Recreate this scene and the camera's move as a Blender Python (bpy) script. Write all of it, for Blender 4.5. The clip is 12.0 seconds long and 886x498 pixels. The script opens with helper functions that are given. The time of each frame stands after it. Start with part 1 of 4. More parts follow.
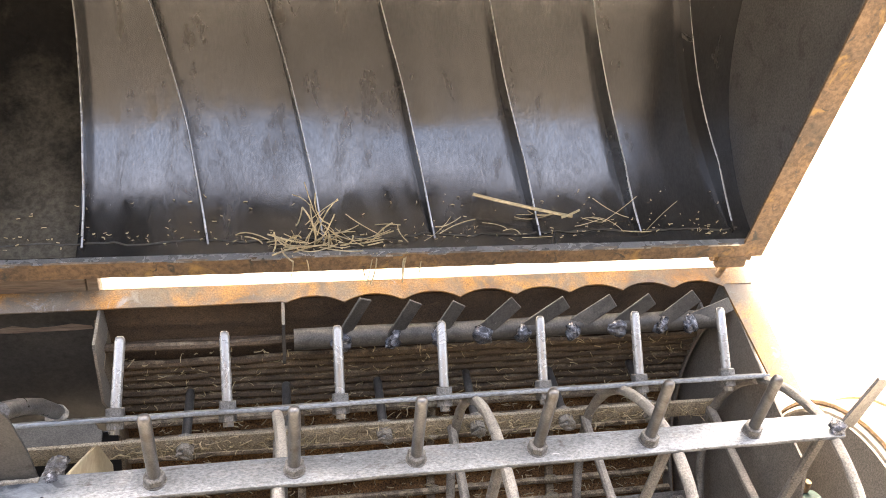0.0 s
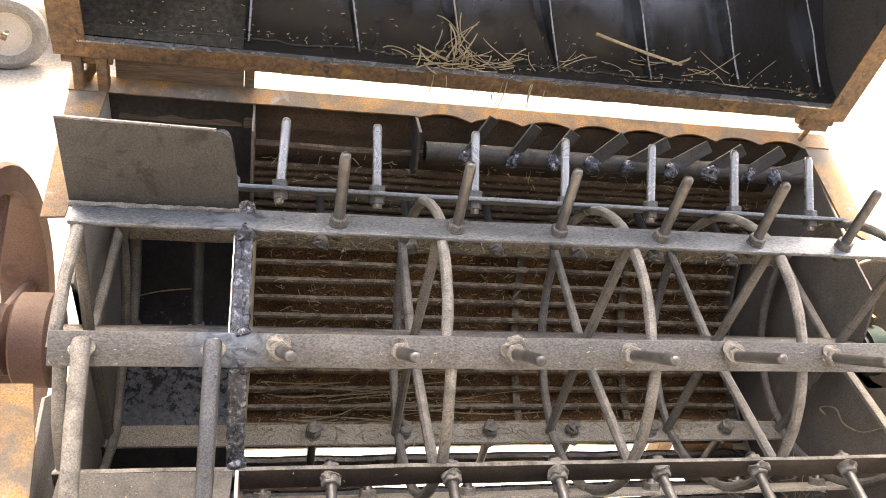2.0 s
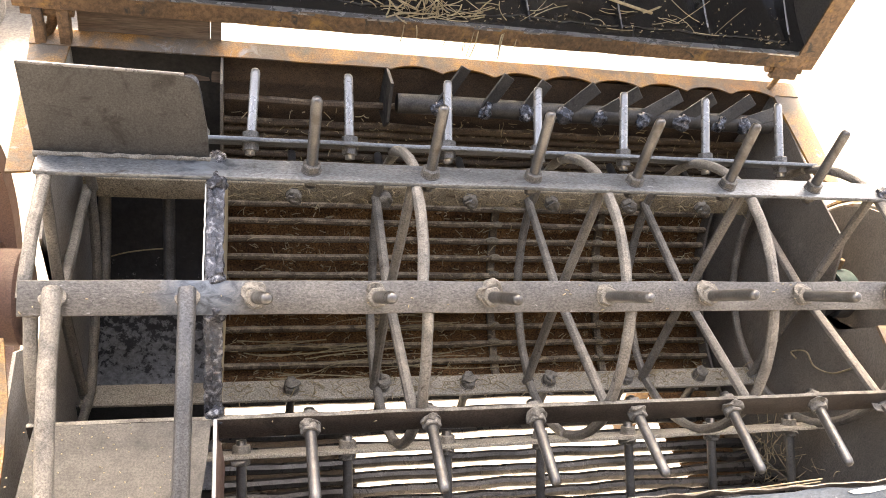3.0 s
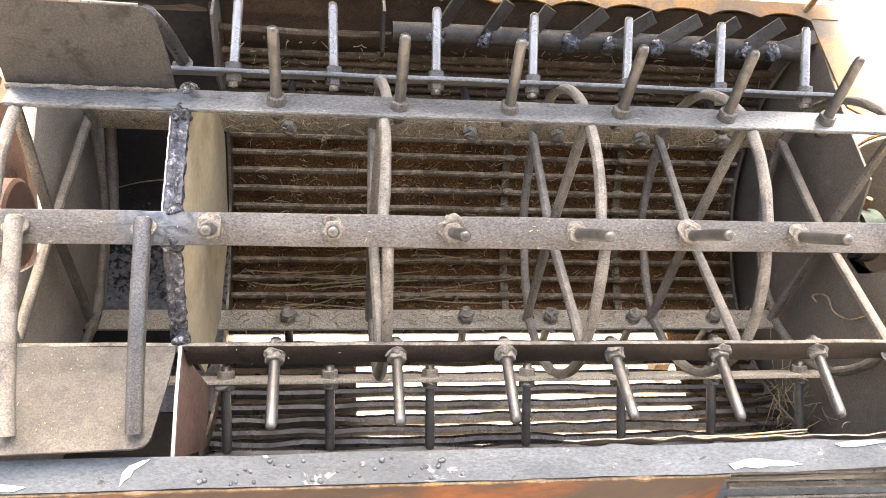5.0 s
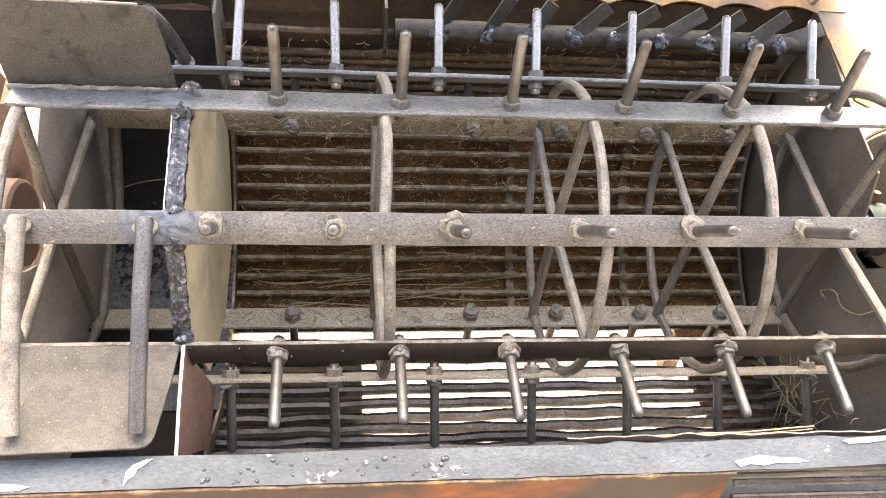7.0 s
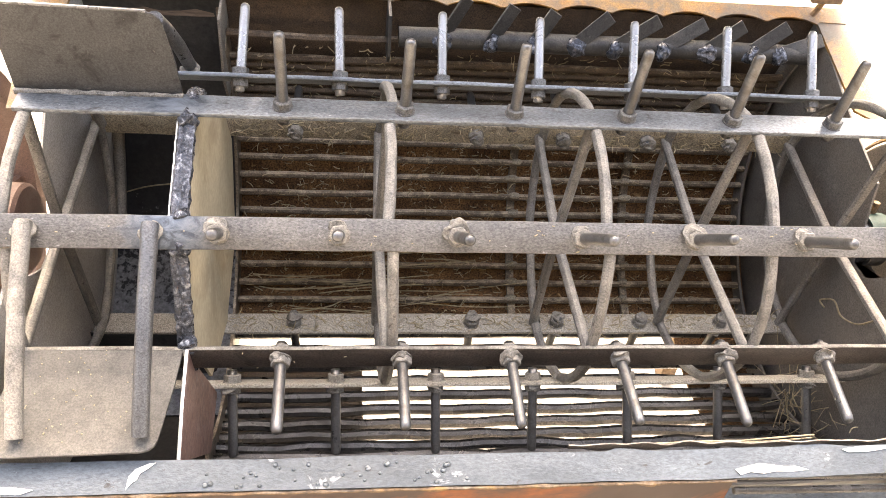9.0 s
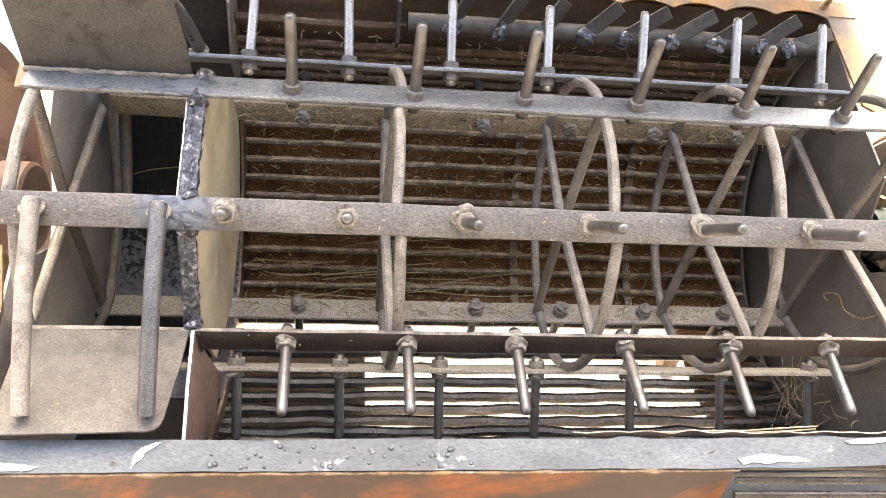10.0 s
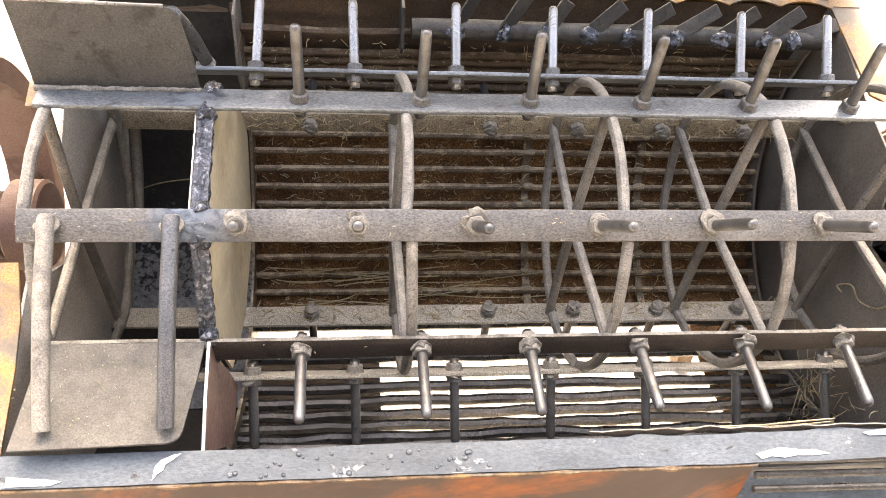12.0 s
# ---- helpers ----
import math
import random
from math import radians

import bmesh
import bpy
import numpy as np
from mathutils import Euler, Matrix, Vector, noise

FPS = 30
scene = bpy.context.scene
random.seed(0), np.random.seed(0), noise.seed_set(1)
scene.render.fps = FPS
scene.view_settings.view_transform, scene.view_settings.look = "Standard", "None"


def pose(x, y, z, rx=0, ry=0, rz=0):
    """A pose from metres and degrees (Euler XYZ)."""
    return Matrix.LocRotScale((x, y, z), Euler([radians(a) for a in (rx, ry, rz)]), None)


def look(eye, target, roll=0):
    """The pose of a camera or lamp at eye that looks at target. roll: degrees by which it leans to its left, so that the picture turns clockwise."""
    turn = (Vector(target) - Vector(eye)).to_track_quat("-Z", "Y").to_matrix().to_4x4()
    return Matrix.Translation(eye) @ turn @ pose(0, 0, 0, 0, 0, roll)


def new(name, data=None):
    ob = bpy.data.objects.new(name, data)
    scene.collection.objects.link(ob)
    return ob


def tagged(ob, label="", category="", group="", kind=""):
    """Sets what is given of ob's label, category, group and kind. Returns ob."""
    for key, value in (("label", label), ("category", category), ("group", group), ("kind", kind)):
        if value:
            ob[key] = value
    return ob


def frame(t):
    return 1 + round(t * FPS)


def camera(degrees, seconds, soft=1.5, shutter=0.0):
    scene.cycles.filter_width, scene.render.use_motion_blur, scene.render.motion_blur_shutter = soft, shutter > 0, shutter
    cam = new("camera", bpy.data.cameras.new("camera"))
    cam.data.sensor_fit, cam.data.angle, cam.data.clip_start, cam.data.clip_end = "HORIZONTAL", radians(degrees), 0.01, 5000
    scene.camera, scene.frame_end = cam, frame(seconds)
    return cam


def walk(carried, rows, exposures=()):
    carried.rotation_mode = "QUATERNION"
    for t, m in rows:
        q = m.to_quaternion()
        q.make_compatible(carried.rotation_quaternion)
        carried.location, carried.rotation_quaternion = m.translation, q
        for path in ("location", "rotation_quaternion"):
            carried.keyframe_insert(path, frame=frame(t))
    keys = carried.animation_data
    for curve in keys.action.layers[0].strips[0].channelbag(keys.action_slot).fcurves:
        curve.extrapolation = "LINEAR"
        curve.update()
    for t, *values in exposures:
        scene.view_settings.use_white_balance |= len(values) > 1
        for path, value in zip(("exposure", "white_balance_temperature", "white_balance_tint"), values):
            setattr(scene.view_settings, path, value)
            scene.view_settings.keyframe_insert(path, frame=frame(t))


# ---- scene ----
cam = camera(58.3, 12.0, soft=0.45)
PATH = [
    (0, (-0.285, -0.864, 2.194), (0.119, 0.791, 1.147), 5.6),
    (0.5, (-0.397, -0.968, 2.12), (0.11, 0.661, 1.076), 6.3),
    (1, (-0.501, -1.049, 2.078), (-0.005, 0.609, 1.074), 9.1),
    (1.5, (-0.547, -1.086, 2.037), (-0.088, 0.534, 0.958), 10.1),
    (2, (-0.583, -1.105, 2.001), (-0.146, 0.492, 0.88), 11.1),
    (2.5, (-0.597, -1.122, 1.978), (-0.143, 0.463, 0.845), 10.8),
    (3, (-0.583, -1.13, 1.959), (-0.08, 0.419, 0.799), 11.4),
    (3.2, (-0.569, -1.131, 1.958), (-0.056, 0.403, 0.782), 10.9),
    (4.8, (-0.381, -1.151, 1.976), (-0.113, 0.323, 0.652), 6.4),
    (5, (-0.375, -1.141, 1.975), (-0.103, 0.334, 0.653), 7.6),
    (5.5, (-0.373, -1.129, 1.976), (-0.109, 0.346, 0.652), 6.3),
    (6, (-0.371, -1.129, 1.976), (-0.142, 0.346, 0.645), 5.9),
    (6.5, (-0.361, -1.133, 1.972), (-0.117, 0.337, 0.637), 6.5),
    (8.5, (-0.365, -1.145, 1.986), (-0.121, 0.344, 0.673), 6.7),
    (9, (-0.371, -1.142, 1.978), (-0.119, 0.341, 0.66), 7.1),
    (9.5, (-0.373, -1.147, 1.975), (-0.119, 0.33, 0.65), 7.2),
    (10, (-0.384, -1.15, 1.967), (-0.129, 0.323, 0.637), 8.2),
    (10.5, (-0.384, -1.15, 1.976), (-0.152, 0.328, 0.649), 6.9),
    (11, (-0.38, -1.151, 1.976), (-0.153, 0.328, 0.65), 6.2),
    (11.5, (-0.38, -1.149, 1.981), (-0.139, 0.333, 0.66), 6.2),
    (12, (-0.386, -1.151, 1.974), (-0.157, 0.325, 0.645), 5.7),
]
EXPOSURES = [(0.0, 3.88, 7700, 11), (0.5, 3.22, 7700, 11), (1.0, 2.95, 7700, 11), (1.5, 3.1, 7700, 11), (3.2, 3.42, 7700, 11), (4.8, 3.7, 7600, 11), (12.0, 3.67, 7600, 11)]
walk(cam, [(t, look(eye, target, roll)) for t, eye, target, roll in PATH], EXPOSURES)

# ---- daylight ----
world = bpy.data.worlds.new("sky")
scene.world = world
world.use_nodes = True
wn, wl = world.node_tree.nodes, world.node_tree.links
sky = wn.new("ShaderNodeTexSky")
sky.sky_type, sky.sun_disc = "NISHITA", False
sky.sun_elevation, sky.sun_rotation = radians(52), radians(2)
sky.dust_density, sky.air_density, sky.ozone_density = 9.0, 0.9, 0.2
wl.new(sky.outputs[0], wn["Background"].inputs[0])
wn["Background"].inputs[1].default_value = 0.15
sun = new("sun", bpy.data.lights.new("sun", "SUN"))
sun.data.energy, sun.data.angle, sun.data.color = 1.5, radians(12.0), (1.0, 0.95, 0.88)
sun.matrix_world = look((0.08, 2.98, 3.85), (0, 0, 0))


# ---- materials ----
def ramp(nt, fac, lo, hi, c1, c2):
    r = nt.nodes.new("ShaderNodeValToRGB")
    r.color_ramp.elements[0].position, r.color_ramp.elements[1].position = lo, hi
    r.color_ramp.elements[0].color, r.color_ramp.elements[1].color = (*c1, 1), (*c2, 1)
    nt.links.new(fac, r.inputs[0])
    return r.outputs[0]


def noise_tex(nt, co, scale, detail=5.0, rough=0.6, dist=0.0):
    n = nt.nodes.new("ShaderNodeTexNoise")
    n.inputs["Scale"].default_value, n.inputs["Detail"].default_value = scale, detail
    n.inputs["Roughness"].default_value, n.inputs["Distortion"].default_value = rough, dist
    nt.links.new(co, n.inputs["Vector"])
    return n.outputs["Fac"]


def blend(nt, fac, a, b):
    m = nt.nodes.new("ShaderNodeMix")
    m.data_type = "RGBA"
    nt.links.new(fac, m.inputs[0]) if not isinstance(fac, float) else setattr(m.inputs[0], "default_value", fac)
    nt.links.new(a, m.inputs[6])
    nt.links.new(b, m.inputs[7])
    return m.outputs[2]


def rgb(nt, c):
    n = nt.nodes.new("ShaderNodeRGB")
    n.outputs[0].default_value = (*c, 1)
    return n.outputs[0]


def surface(name, c1, c2, spot=None, spot_at=(0.6, 0.68), dust=None, dusty=(0.45, 0.7), up=0.5, rough=0.6, metal=0.0, big=6.0, fine=120.0, bump=0.25, stretch=(1, 1, 1), spot_scale=18.0, spot2=None, spot2_at=(0.62, 0.66), grit=0.35, heat=None, spec=0.5):
    """Two tones of base, spots of wear, and dust that lies where a face looks up."""
    m = bpy.data.materials.new(name)
    m.use_nodes = True
    nt = m.node_tree
    bsdf = nt.nodes["Principled BSDF"]
    tc = nt.nodes.new("ShaderNodeTexCoord")
    info = nt.nodes.new("ShaderNodeObjectInfo")
    mp = nt.nodes.new("ShaderNodeMapping")
    mp.inputs["Scale"].default_value = stretch
    shift = nt.nodes.new("ShaderNodeVectorMath")
    shift.operation = "MULTIPLY_ADD"
    nt.links.new(tc.outputs["Object"], mp.inputs[0])
    nt.links.new(info.outputs["Random"], shift.inputs[0])
    shift.inputs[1].default_value = (7.3, 3.1, 5.7)
    nt.links.new(mp.outputs[0], shift.inputs[2])
    co = shift.outputs[0]
    n1, n2, n3 = noise_tex(nt, co, big, 6, 0.62, 0.4), noise_tex(nt, co, fine * 0.85, 4, 0.7), noise_tex(nt, co, spot_scale, 7, 0.68, 0.6)
    col = ramp(nt, n1, 0.32, 0.68, c1, c2)
    grain = ramp(nt, n2, 0.34, 0.66, (1 - grit,) * 3, (1 + grit * 0.6,) * 3)
    mul = nt.nodes.new("ShaderNodeMix")
    mul.data_type, mul.blend_type = "RGBA", "MULTIPLY"
    mul.inputs[0].default_value = 1.0
    nt.links.new(col, mul.inputs[6])
    nt.links.new(grain, mul.inputs[7])
    col = mul.outputs[2]
    if spot:
        col = blend(nt, ramp(nt, n3, *spot_at, (0, 0, 0), (1, 1, 1)), col, rgb(nt, spot))
    if spot2:
        n5 = noise_tex(nt, co, spot_scale * 1.7, 6, 0.7, 1.0)
        col = blend(nt, ramp(nt, n5, *spot2_at, (0, 0, 0), (1, 1, 1)), col, rgb(nt, spot2))
    rough_out = ramp(nt, n3, 0.3, 0.7, (max(rough - 0.12, 0.05),) * 3, (min(rough + 0.14, 1),) * 3)
    metal_out = None
    if dust:
        geo = nt.nodes.new("ShaderNodeNewGeometry")
        sep = nt.nodes.new("ShaderNodeSeparateXYZ")
        nt.links.new(geo.outputs["Normal"], sep.inputs[0])
        add = nt.nodes.new("ShaderNodeMath")
        add.operation = "MULTIPLY_ADD"
        nt.links.new(sep.outputs["Z"], add.inputs[0])
        add.inputs[1].default_value = up * 0.4
        n4 = noise_tex(nt, co, big * 2.3, 8, 0.7, 0.15)
        nt.links.new(n4, add.inputs[2])
        f = ramp(nt, add.outputs[0], *dusty, (0, 0, 0), (1, 1, 1))
        dcol = ramp(nt, n2, 0.38, 0.64, tuple(0.66 * v for v in dust), tuple(1.2 * v for v in dust))
        col = blend(nt, f, col, dcol)
        rough_out = blend(nt, f, rough_out, rgb(nt, (0.95,) * 3))
        if metal:
            inv = nt.nodes.new("ShaderNodeMath")
            inv.operation = "MULTIPLY_ADD"
            nt.links.new(f, inv.inputs[0])
            inv.inputs[1].default_value, inv.inputs[2].default_value = -metal, metal
            metal_out = inv.outputs[0]
    if heat:
        # blue-black tint that welding heat left on the steel
        sx = nt.nodes.new("ShaderNodeSeparateXYZ")
        nt.links.new(tc.outputs["Object"], sx.inputs[0])
        near = nt.nodes.new("ShaderNodeMapRange")
        off, size = nt.nodes.new("ShaderNodeMath"), nt.nodes.new("ShaderNodeMath")
        off.operation, size.operation = "SUBTRACT", "ABSOLUTE"
        nt.links.new(sx.outputs["X"], off.inputs[0])
        off.inputs[1].default_value = heat[0]
        nt.links.new(off.outputs[0], size.inputs[0])
        edge = nt.nodes.new("ShaderNodeMath")
        edge.operation = "MULTIPLY_ADD"
        nt.links.new(n3, edge.inputs[0])
        edge.inputs[1].default_value = 0.16
        nt.links.new(size.outputs[0], edge.inputs[2])
        nt.links.new(edge.outputs[0], near.inputs[0])
        near.inputs[1].default_value, near.inputs[2].default_value = heat[1] + 0.05, heat[1] + 0.11
        near.inputs[3].default_value, near.inputs[4].default_value = 0.9, 0.0
        tint = ramp(nt, n3, 0.4, 0.62, (0.06, 0.072, 0.088), (0.24, 0.275, 0.315))
        col = blend(nt, near.outputs[0], col, tint)
        rough_out = blend(nt, near.outputs[0], rough_out, rgb(nt, (0.3,) * 3))
    nt.links.new(col, bsdf.inputs["Base Color"])
    nt.links.new(rough_out, bsdf.inputs["Roughness"])
    bsdf.inputs["Metallic"].default_value = metal
    bsdf.inputs["Specular IOR Level"].default_value = spec
    if metal_out:
        nt.links.new(metal_out, bsdf.inputs["Metallic"])
    b = nt.nodes.new("ShaderNodeBump")
    b.inputs["Strength"].default_value, b.inputs["Distance"].default_value = bump, 0.0025
    s = nt.nodes.new("ShaderNodeMath")
    s.operation = "ADD"
    nt.links.new(n2, s.inputs[0])
    nt.links.new(n3, s.inputs[1])
    nt.links.new(s.outputs[0], b.inputs["Height"])
    nt.links.new(b.outputs[0], bsdf.inputs["Normal"])
    return m


DUST = (0.27, 0.25, 0.215)
M_BAR = surface("dusty_grey_steel", (0.122, 0.116, 0.108), (0.178, 0.17, 0.159), spot=(0.1, 0.094, 0.086), spot_at=(0.6, 0.75), dust=(0.235, 0.226, 0.208), dusty=(0.64, 0.98), rough=0.4, metal=0.4, big=5, fine=420, stretch=(0.6, 1, 1), spot2=(0.33, 0.325, 0.315), spot2_at=(0.63, 0.68), grit=0.5, spot_scale=60, heat=(-0.63, 0.05))
M_PEG = surface("polished_peg_steel", (0.095, 0.094, 0.093), (0.175, 0.173, 0.17), spot=(0.08, 0.07, 0.06), spot_at=(0.52, 0.68), dust=(0.22, 0.214, 0.2), dusty=(1.05, 1.35), rough=0.36, metal=0.7, big=14, fine=420, grit=0.25, bump=0.15)
M_NUTDARK = surface("dark_nut_steel", (0.09, 0.087, 0.083), (0.18, 0.174, 0.163), dust=(0.26, 0.24, 0.205), dusty=(0.66, 0.95), rough=0.45, metal=0.4, big=40, fine=420, grit=0.6)
M_ROD = surface("dusty_rod_steel", (0.135, 0.125, 0.111), (0.245, 0.23, 0.206), spot=(0.08, 0.067, 0.057), dust=(0.33, 0.302, 0.258), dusty=(0.54, 0.82), rough=0.5, metal=0.25, big=14, fine=420, grit=0.5, spot2=(0.36, 0.34, 0.3), spot2_at=(0.65, 0.7), spot_scale=60)
M_NUT = surface("dusty_nut_steel", (0.135, 0.125, 0.109), (0.235, 0.219, 0.19), dust=(0.28, 0.259, 0.222), dusty=(0.52, 0.75), rough=0.75, metal=0.2, big=30, fine=520, grit=0.6)
M_WELD = surface("burnt_weld_steel", (0.03, 0.034, 0.044), (0.12, 0.13, 0.155), spot=(0.36, 0.375, 0.41), spot_at=(0.54, 0.64), rough=0.28, metal=0.6, big=40, bump=1.0, spot_scale=110, spot2=(0.15, 0.075, 0.048), spot2_at=(0.63, 0.68))
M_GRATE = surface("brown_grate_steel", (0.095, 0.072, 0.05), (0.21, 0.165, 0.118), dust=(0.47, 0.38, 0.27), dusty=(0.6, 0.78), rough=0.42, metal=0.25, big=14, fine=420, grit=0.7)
M_GRATEDARK = surface("shaded_brown_grate_steel", (0.05, 0.034, 0.022), (0.11, 0.078, 0.05), dust=(0.3, 0.24, 0.165), dusty=(0.66, 0.86), rough=0.6, metal=0.15, big=14, fine=420, grit=0.7)
M_CHAFF = surface("matted_chaff", (0.085, 0.04, 0.015), (0.27, 0.145, 0.06), spot=(0.46, 0.31, 0.16), spot_at=(0.6, 0.72), rough=0.95, big=14, fine=420, bump=1.0, spot_scale=45, stretch=(0.7, 1, 0.7), grit=0.9)
M_SHEET = surface("dusty_grey_sheet", (0.13, 0.117, 0.101), (0.19, 0.171, 0.148), spot=(0.3, 0.27, 0.23), spot_at=(0.62, 0.8), dust=(0.28, 0.252, 0.212), dusty=(0.62, 0.95), rough=0.65, metal=0.1, big=5, fine=420, grit=0.5, bump=0.15)
M_BEIGE = surface("dust_coated_beige_sheet", (0.34, 0.285, 0.185), (0.5, 0.43, 0.295), spot=(0.25, 0.2, 0.13), spot_at=(0.52, 0.7), rough=0.9, big=7, fine=420, stretch=(2, 0.25, 0.25), grit=0.15, bump=0.1)
M_PADDLE = surface("dust_coated_paddle_sheet", (0.032, 0.031, 0.03), (0.052, 0.05, 0.047), spot=(0.02, 0.0195, 0.019), spot_at=(0.52, 0.66), dust=(0.135, 0.126, 0.11), dusty=(0.66, 0.92), up=0.95, rough=0.5, metal=0.2, big=6, fine=420, grit=0.5, bump=0.12, spot2=(0.15, 0.142, 0.13), spot2_at=(0.66, 0.72), spot_scale=50)
M_PADDLE_BARE = surface("scuffed_dark_paddle_sheet", (0.034, 0.035, 0.036), (0.066, 0.066, 0.065), spot=(0.016, 0.015, 0.014), spot_at=(0.54, 0.64), dust=(0.15, 0.146, 0.138), dusty=(0.72, 0.95), up=0.8, rough=0.5, metal=0.15, big=5, fine=420, grit=0.5, bump=0.12, spot2=(0.15, 0.143, 0.132), spot2_at=(0.68, 0.73), spot_scale=22)
M_GUSSET = surface("brown_gusset_sheet", (0.15, 0.085, 0.065), (0.22, 0.135, 0.108), spot=(0.24, 0.23, 0.235), spot_at=(0.6, 0.72), rough=0.5, metal=0.2, big=8)
M_ORANGE = surface("worn_orange_paint", (0.3, 0.14, 0.03), (0.4, 0.215, 0.05), spot=(0.115, 0.092, 0.07), spot_at=(0.44, 0.58), dust=(0.2, 0.18, 0.15), dusty=(0.58, 0.92), rough=0.5, big=6, fine=420, spot_scale=9, spot2=(0.28, 0.285, 0.29), spot2_at=(0.6, 0.68), grit=0.5)
M_ORANGE_CLEAN = surface("bright_orange_paint", (0.16, 0.044, 0.007), (0.24, 0.07, 0.01), spot=(0.05, 0.03, 0.02), spot_at=(0.42, 0.52), rough=0.5, big=4, spot_scale=5, bump=0.1, grit=0.25, stretch=(0.5, 1, 1), spot2=(0.09, 0.045, 0.025), spot2_at=(0.6, 0.7))
M_RUST = surface("rusty_brown_paint", (0.09, 0.06, 0.036), (0.2, 0.12, 0.06), spot=(0.3, 0.18, 0.06), spot_at=(0.56, 0.68), dust=(0.24, 0.205, 0.16), dusty=(0.62, 0.88), rough=0.7, big=9, bump=0.5, spot2=(0.03, 0.028, 0.026), spot2_at=(0.58, 0.68), grit=0.5)
M_BLUE = surface("scraped_bluegrey_steel", (0.058, 0.068, 0.075), (0.125, 0.143, 0.156), spot=(0.3, 0.315, 0.325), spot_at=(0.6, 0.66), rough=0.42, metal=0.35, big=7, fine=300, spot2=(0.045, 0.042, 0.04), spot2_at=(0.63, 0.67), stretch=(0.5, 1, 1), grit=0.3, spot_scale=28)
M_LID = surface("dark_polished_lid_sheet", (0.1, 0.1, 0.102), (0.18, 0.178, 0.175), spot=(0.065, 0.058, 0.052), spot_at=(0.55, 0.75), rough=0.19, metal=0.87, big=2.2, fine=300, bump=0.035, spot_scale=14, grit=0.3, stretch=(1, 0.35, 0.35), spot2=(0.12, 0.06, 0.032), spot2_at=(0.68, 0.78))
# Near-black base holds the shade at this lid end; dust lies on upward faces.
M_LIDDARK = surface("near_black_dusty_lid_sheet", (0.004, 0.0038, 0.0036), (0.009, 0.0085, 0.0075), spot=(0.003, 0.0028, 0.0026), dust=(0.07, 0.065, 0.053), dusty=(0.62, 1.5), up=1.3, rough=0.6, metal=0.2, big=3, spec=0.12)
M_LIDEND = surface("grey_brown_lid_sheet", (0.1, 0.096, 0.09), (0.16, 0.152, 0.142), spot=(0.06, 0.053, 0.047), spot_at=(0.56, 0.72), rough=0.42, metal=0.45, big=3, fine=300, bump=0.08, spot_scale=14, grit=0.4)
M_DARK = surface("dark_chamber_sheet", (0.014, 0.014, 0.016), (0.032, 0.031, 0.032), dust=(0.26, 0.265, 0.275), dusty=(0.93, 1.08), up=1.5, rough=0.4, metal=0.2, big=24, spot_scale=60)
# Near-black with faint paler spots, no dust layer.
M_BLACK = surface("near_black_sheet", (0.026, 0.026, 0.026), (0.055, 0.053, 0.05), spot=(0.075, 0.072, 0.066), spot_at=(0.6, 0.8), rough=0.55, metal=0.2, big=8)
M_DEEPBROWN = surface("deep_brown_sheet", (0.045, 0.029, 0.018), (0.1, 0.066, 0.04), spot=(0.14, 0.1, 0.065), spot_at=(0.6, 0.76), rough=0.8, big=9, fine=420, bump=0.6, spot_scale=40, grit=0.7)
M_PULLEY = surface("rusty_red_cast_iron", (0.105, 0.06, 0.046), (0.15, 0.09, 0.07), spot=(0.085, 0.048, 0.036), dust=(0.2, 0.155, 0.125), dusty=(0.66, 0.98), rough=0.65, big=5, fine=420, bump=0.15)
M_GREEN = surface("chipped_green_paint", (0.012, 0.035, 0.031), (0.025, 0.055, 0.05), spot=(0.08, 0.075, 0.068), spot_at=(0.64, 0.74), rough=0.6, big=14, spot_scale=30)
M_LEDGE = surface("dusty_brown_ledge", (0.12, 0.088, 0.068), (0.2, 0.16, 0.13), spot=(0.07, 0.048, 0.036), dust=(0.25, 0.225, 0.19), dusty=(0.5, 0.8), rough=0.85, big=8, stretch=(0.3, 1, 4))
M_STRAW = surface("dry_straw", (0.3, 0.245, 0.145), (0.44, 0.37, 0.24), rough=0.8, big=30, bump=0.1)
M_GROUND = surface("pale_dry_earth", (0.225, 0.208, 0.184), (0.275, 0.258, 0.23), spot=(0.2, 0.18, 0.152), spot_at=(0.68, 0.8), rough=0.95, big=1.2, fine=60, spot_scale=7, bump=0.4)
M_GUARD = surface("peeling_pale_paint", (0.22, 0.195, 0.16), (0.33, 0.295, 0.25), spot=(0.24, 0.125, 0.06), spot_at=(0.56, 0.62), rough=0.6, big=6, spot_scale=10, spot2=(0.14, 0.12, 0.1), spot2_at=(0.6, 0.68), grit=0.3)
M_WALL = surface("dark_unseen_wall", (0.028, 0.026, 0.024), (0.04, 0.037, 0.034), spot=(0.025, 0.022, 0.02), rough=0.9, big=1.0, fine=40, spot_scale=3)
M_BARBLUE = surface("scuffed_blue_steel", (0.125, 0.138, 0.15), (0.235, 0.253, 0.27), spot=(0.06, 0.056, 0.054), spot_at=(0.58, 0.7), dust=(0.3, 0.285, 0.26), dusty=(0.74, 1.05), rough=0.4, metal=0.5, big=8, fine=420, stretch=(0.5, 1, 1), spot2=(0.34, 0.355, 0.37), spot2_at=(0.64, 0.68), grit=0.45, spot_scale=45, heat=(-0.63, 0.05))
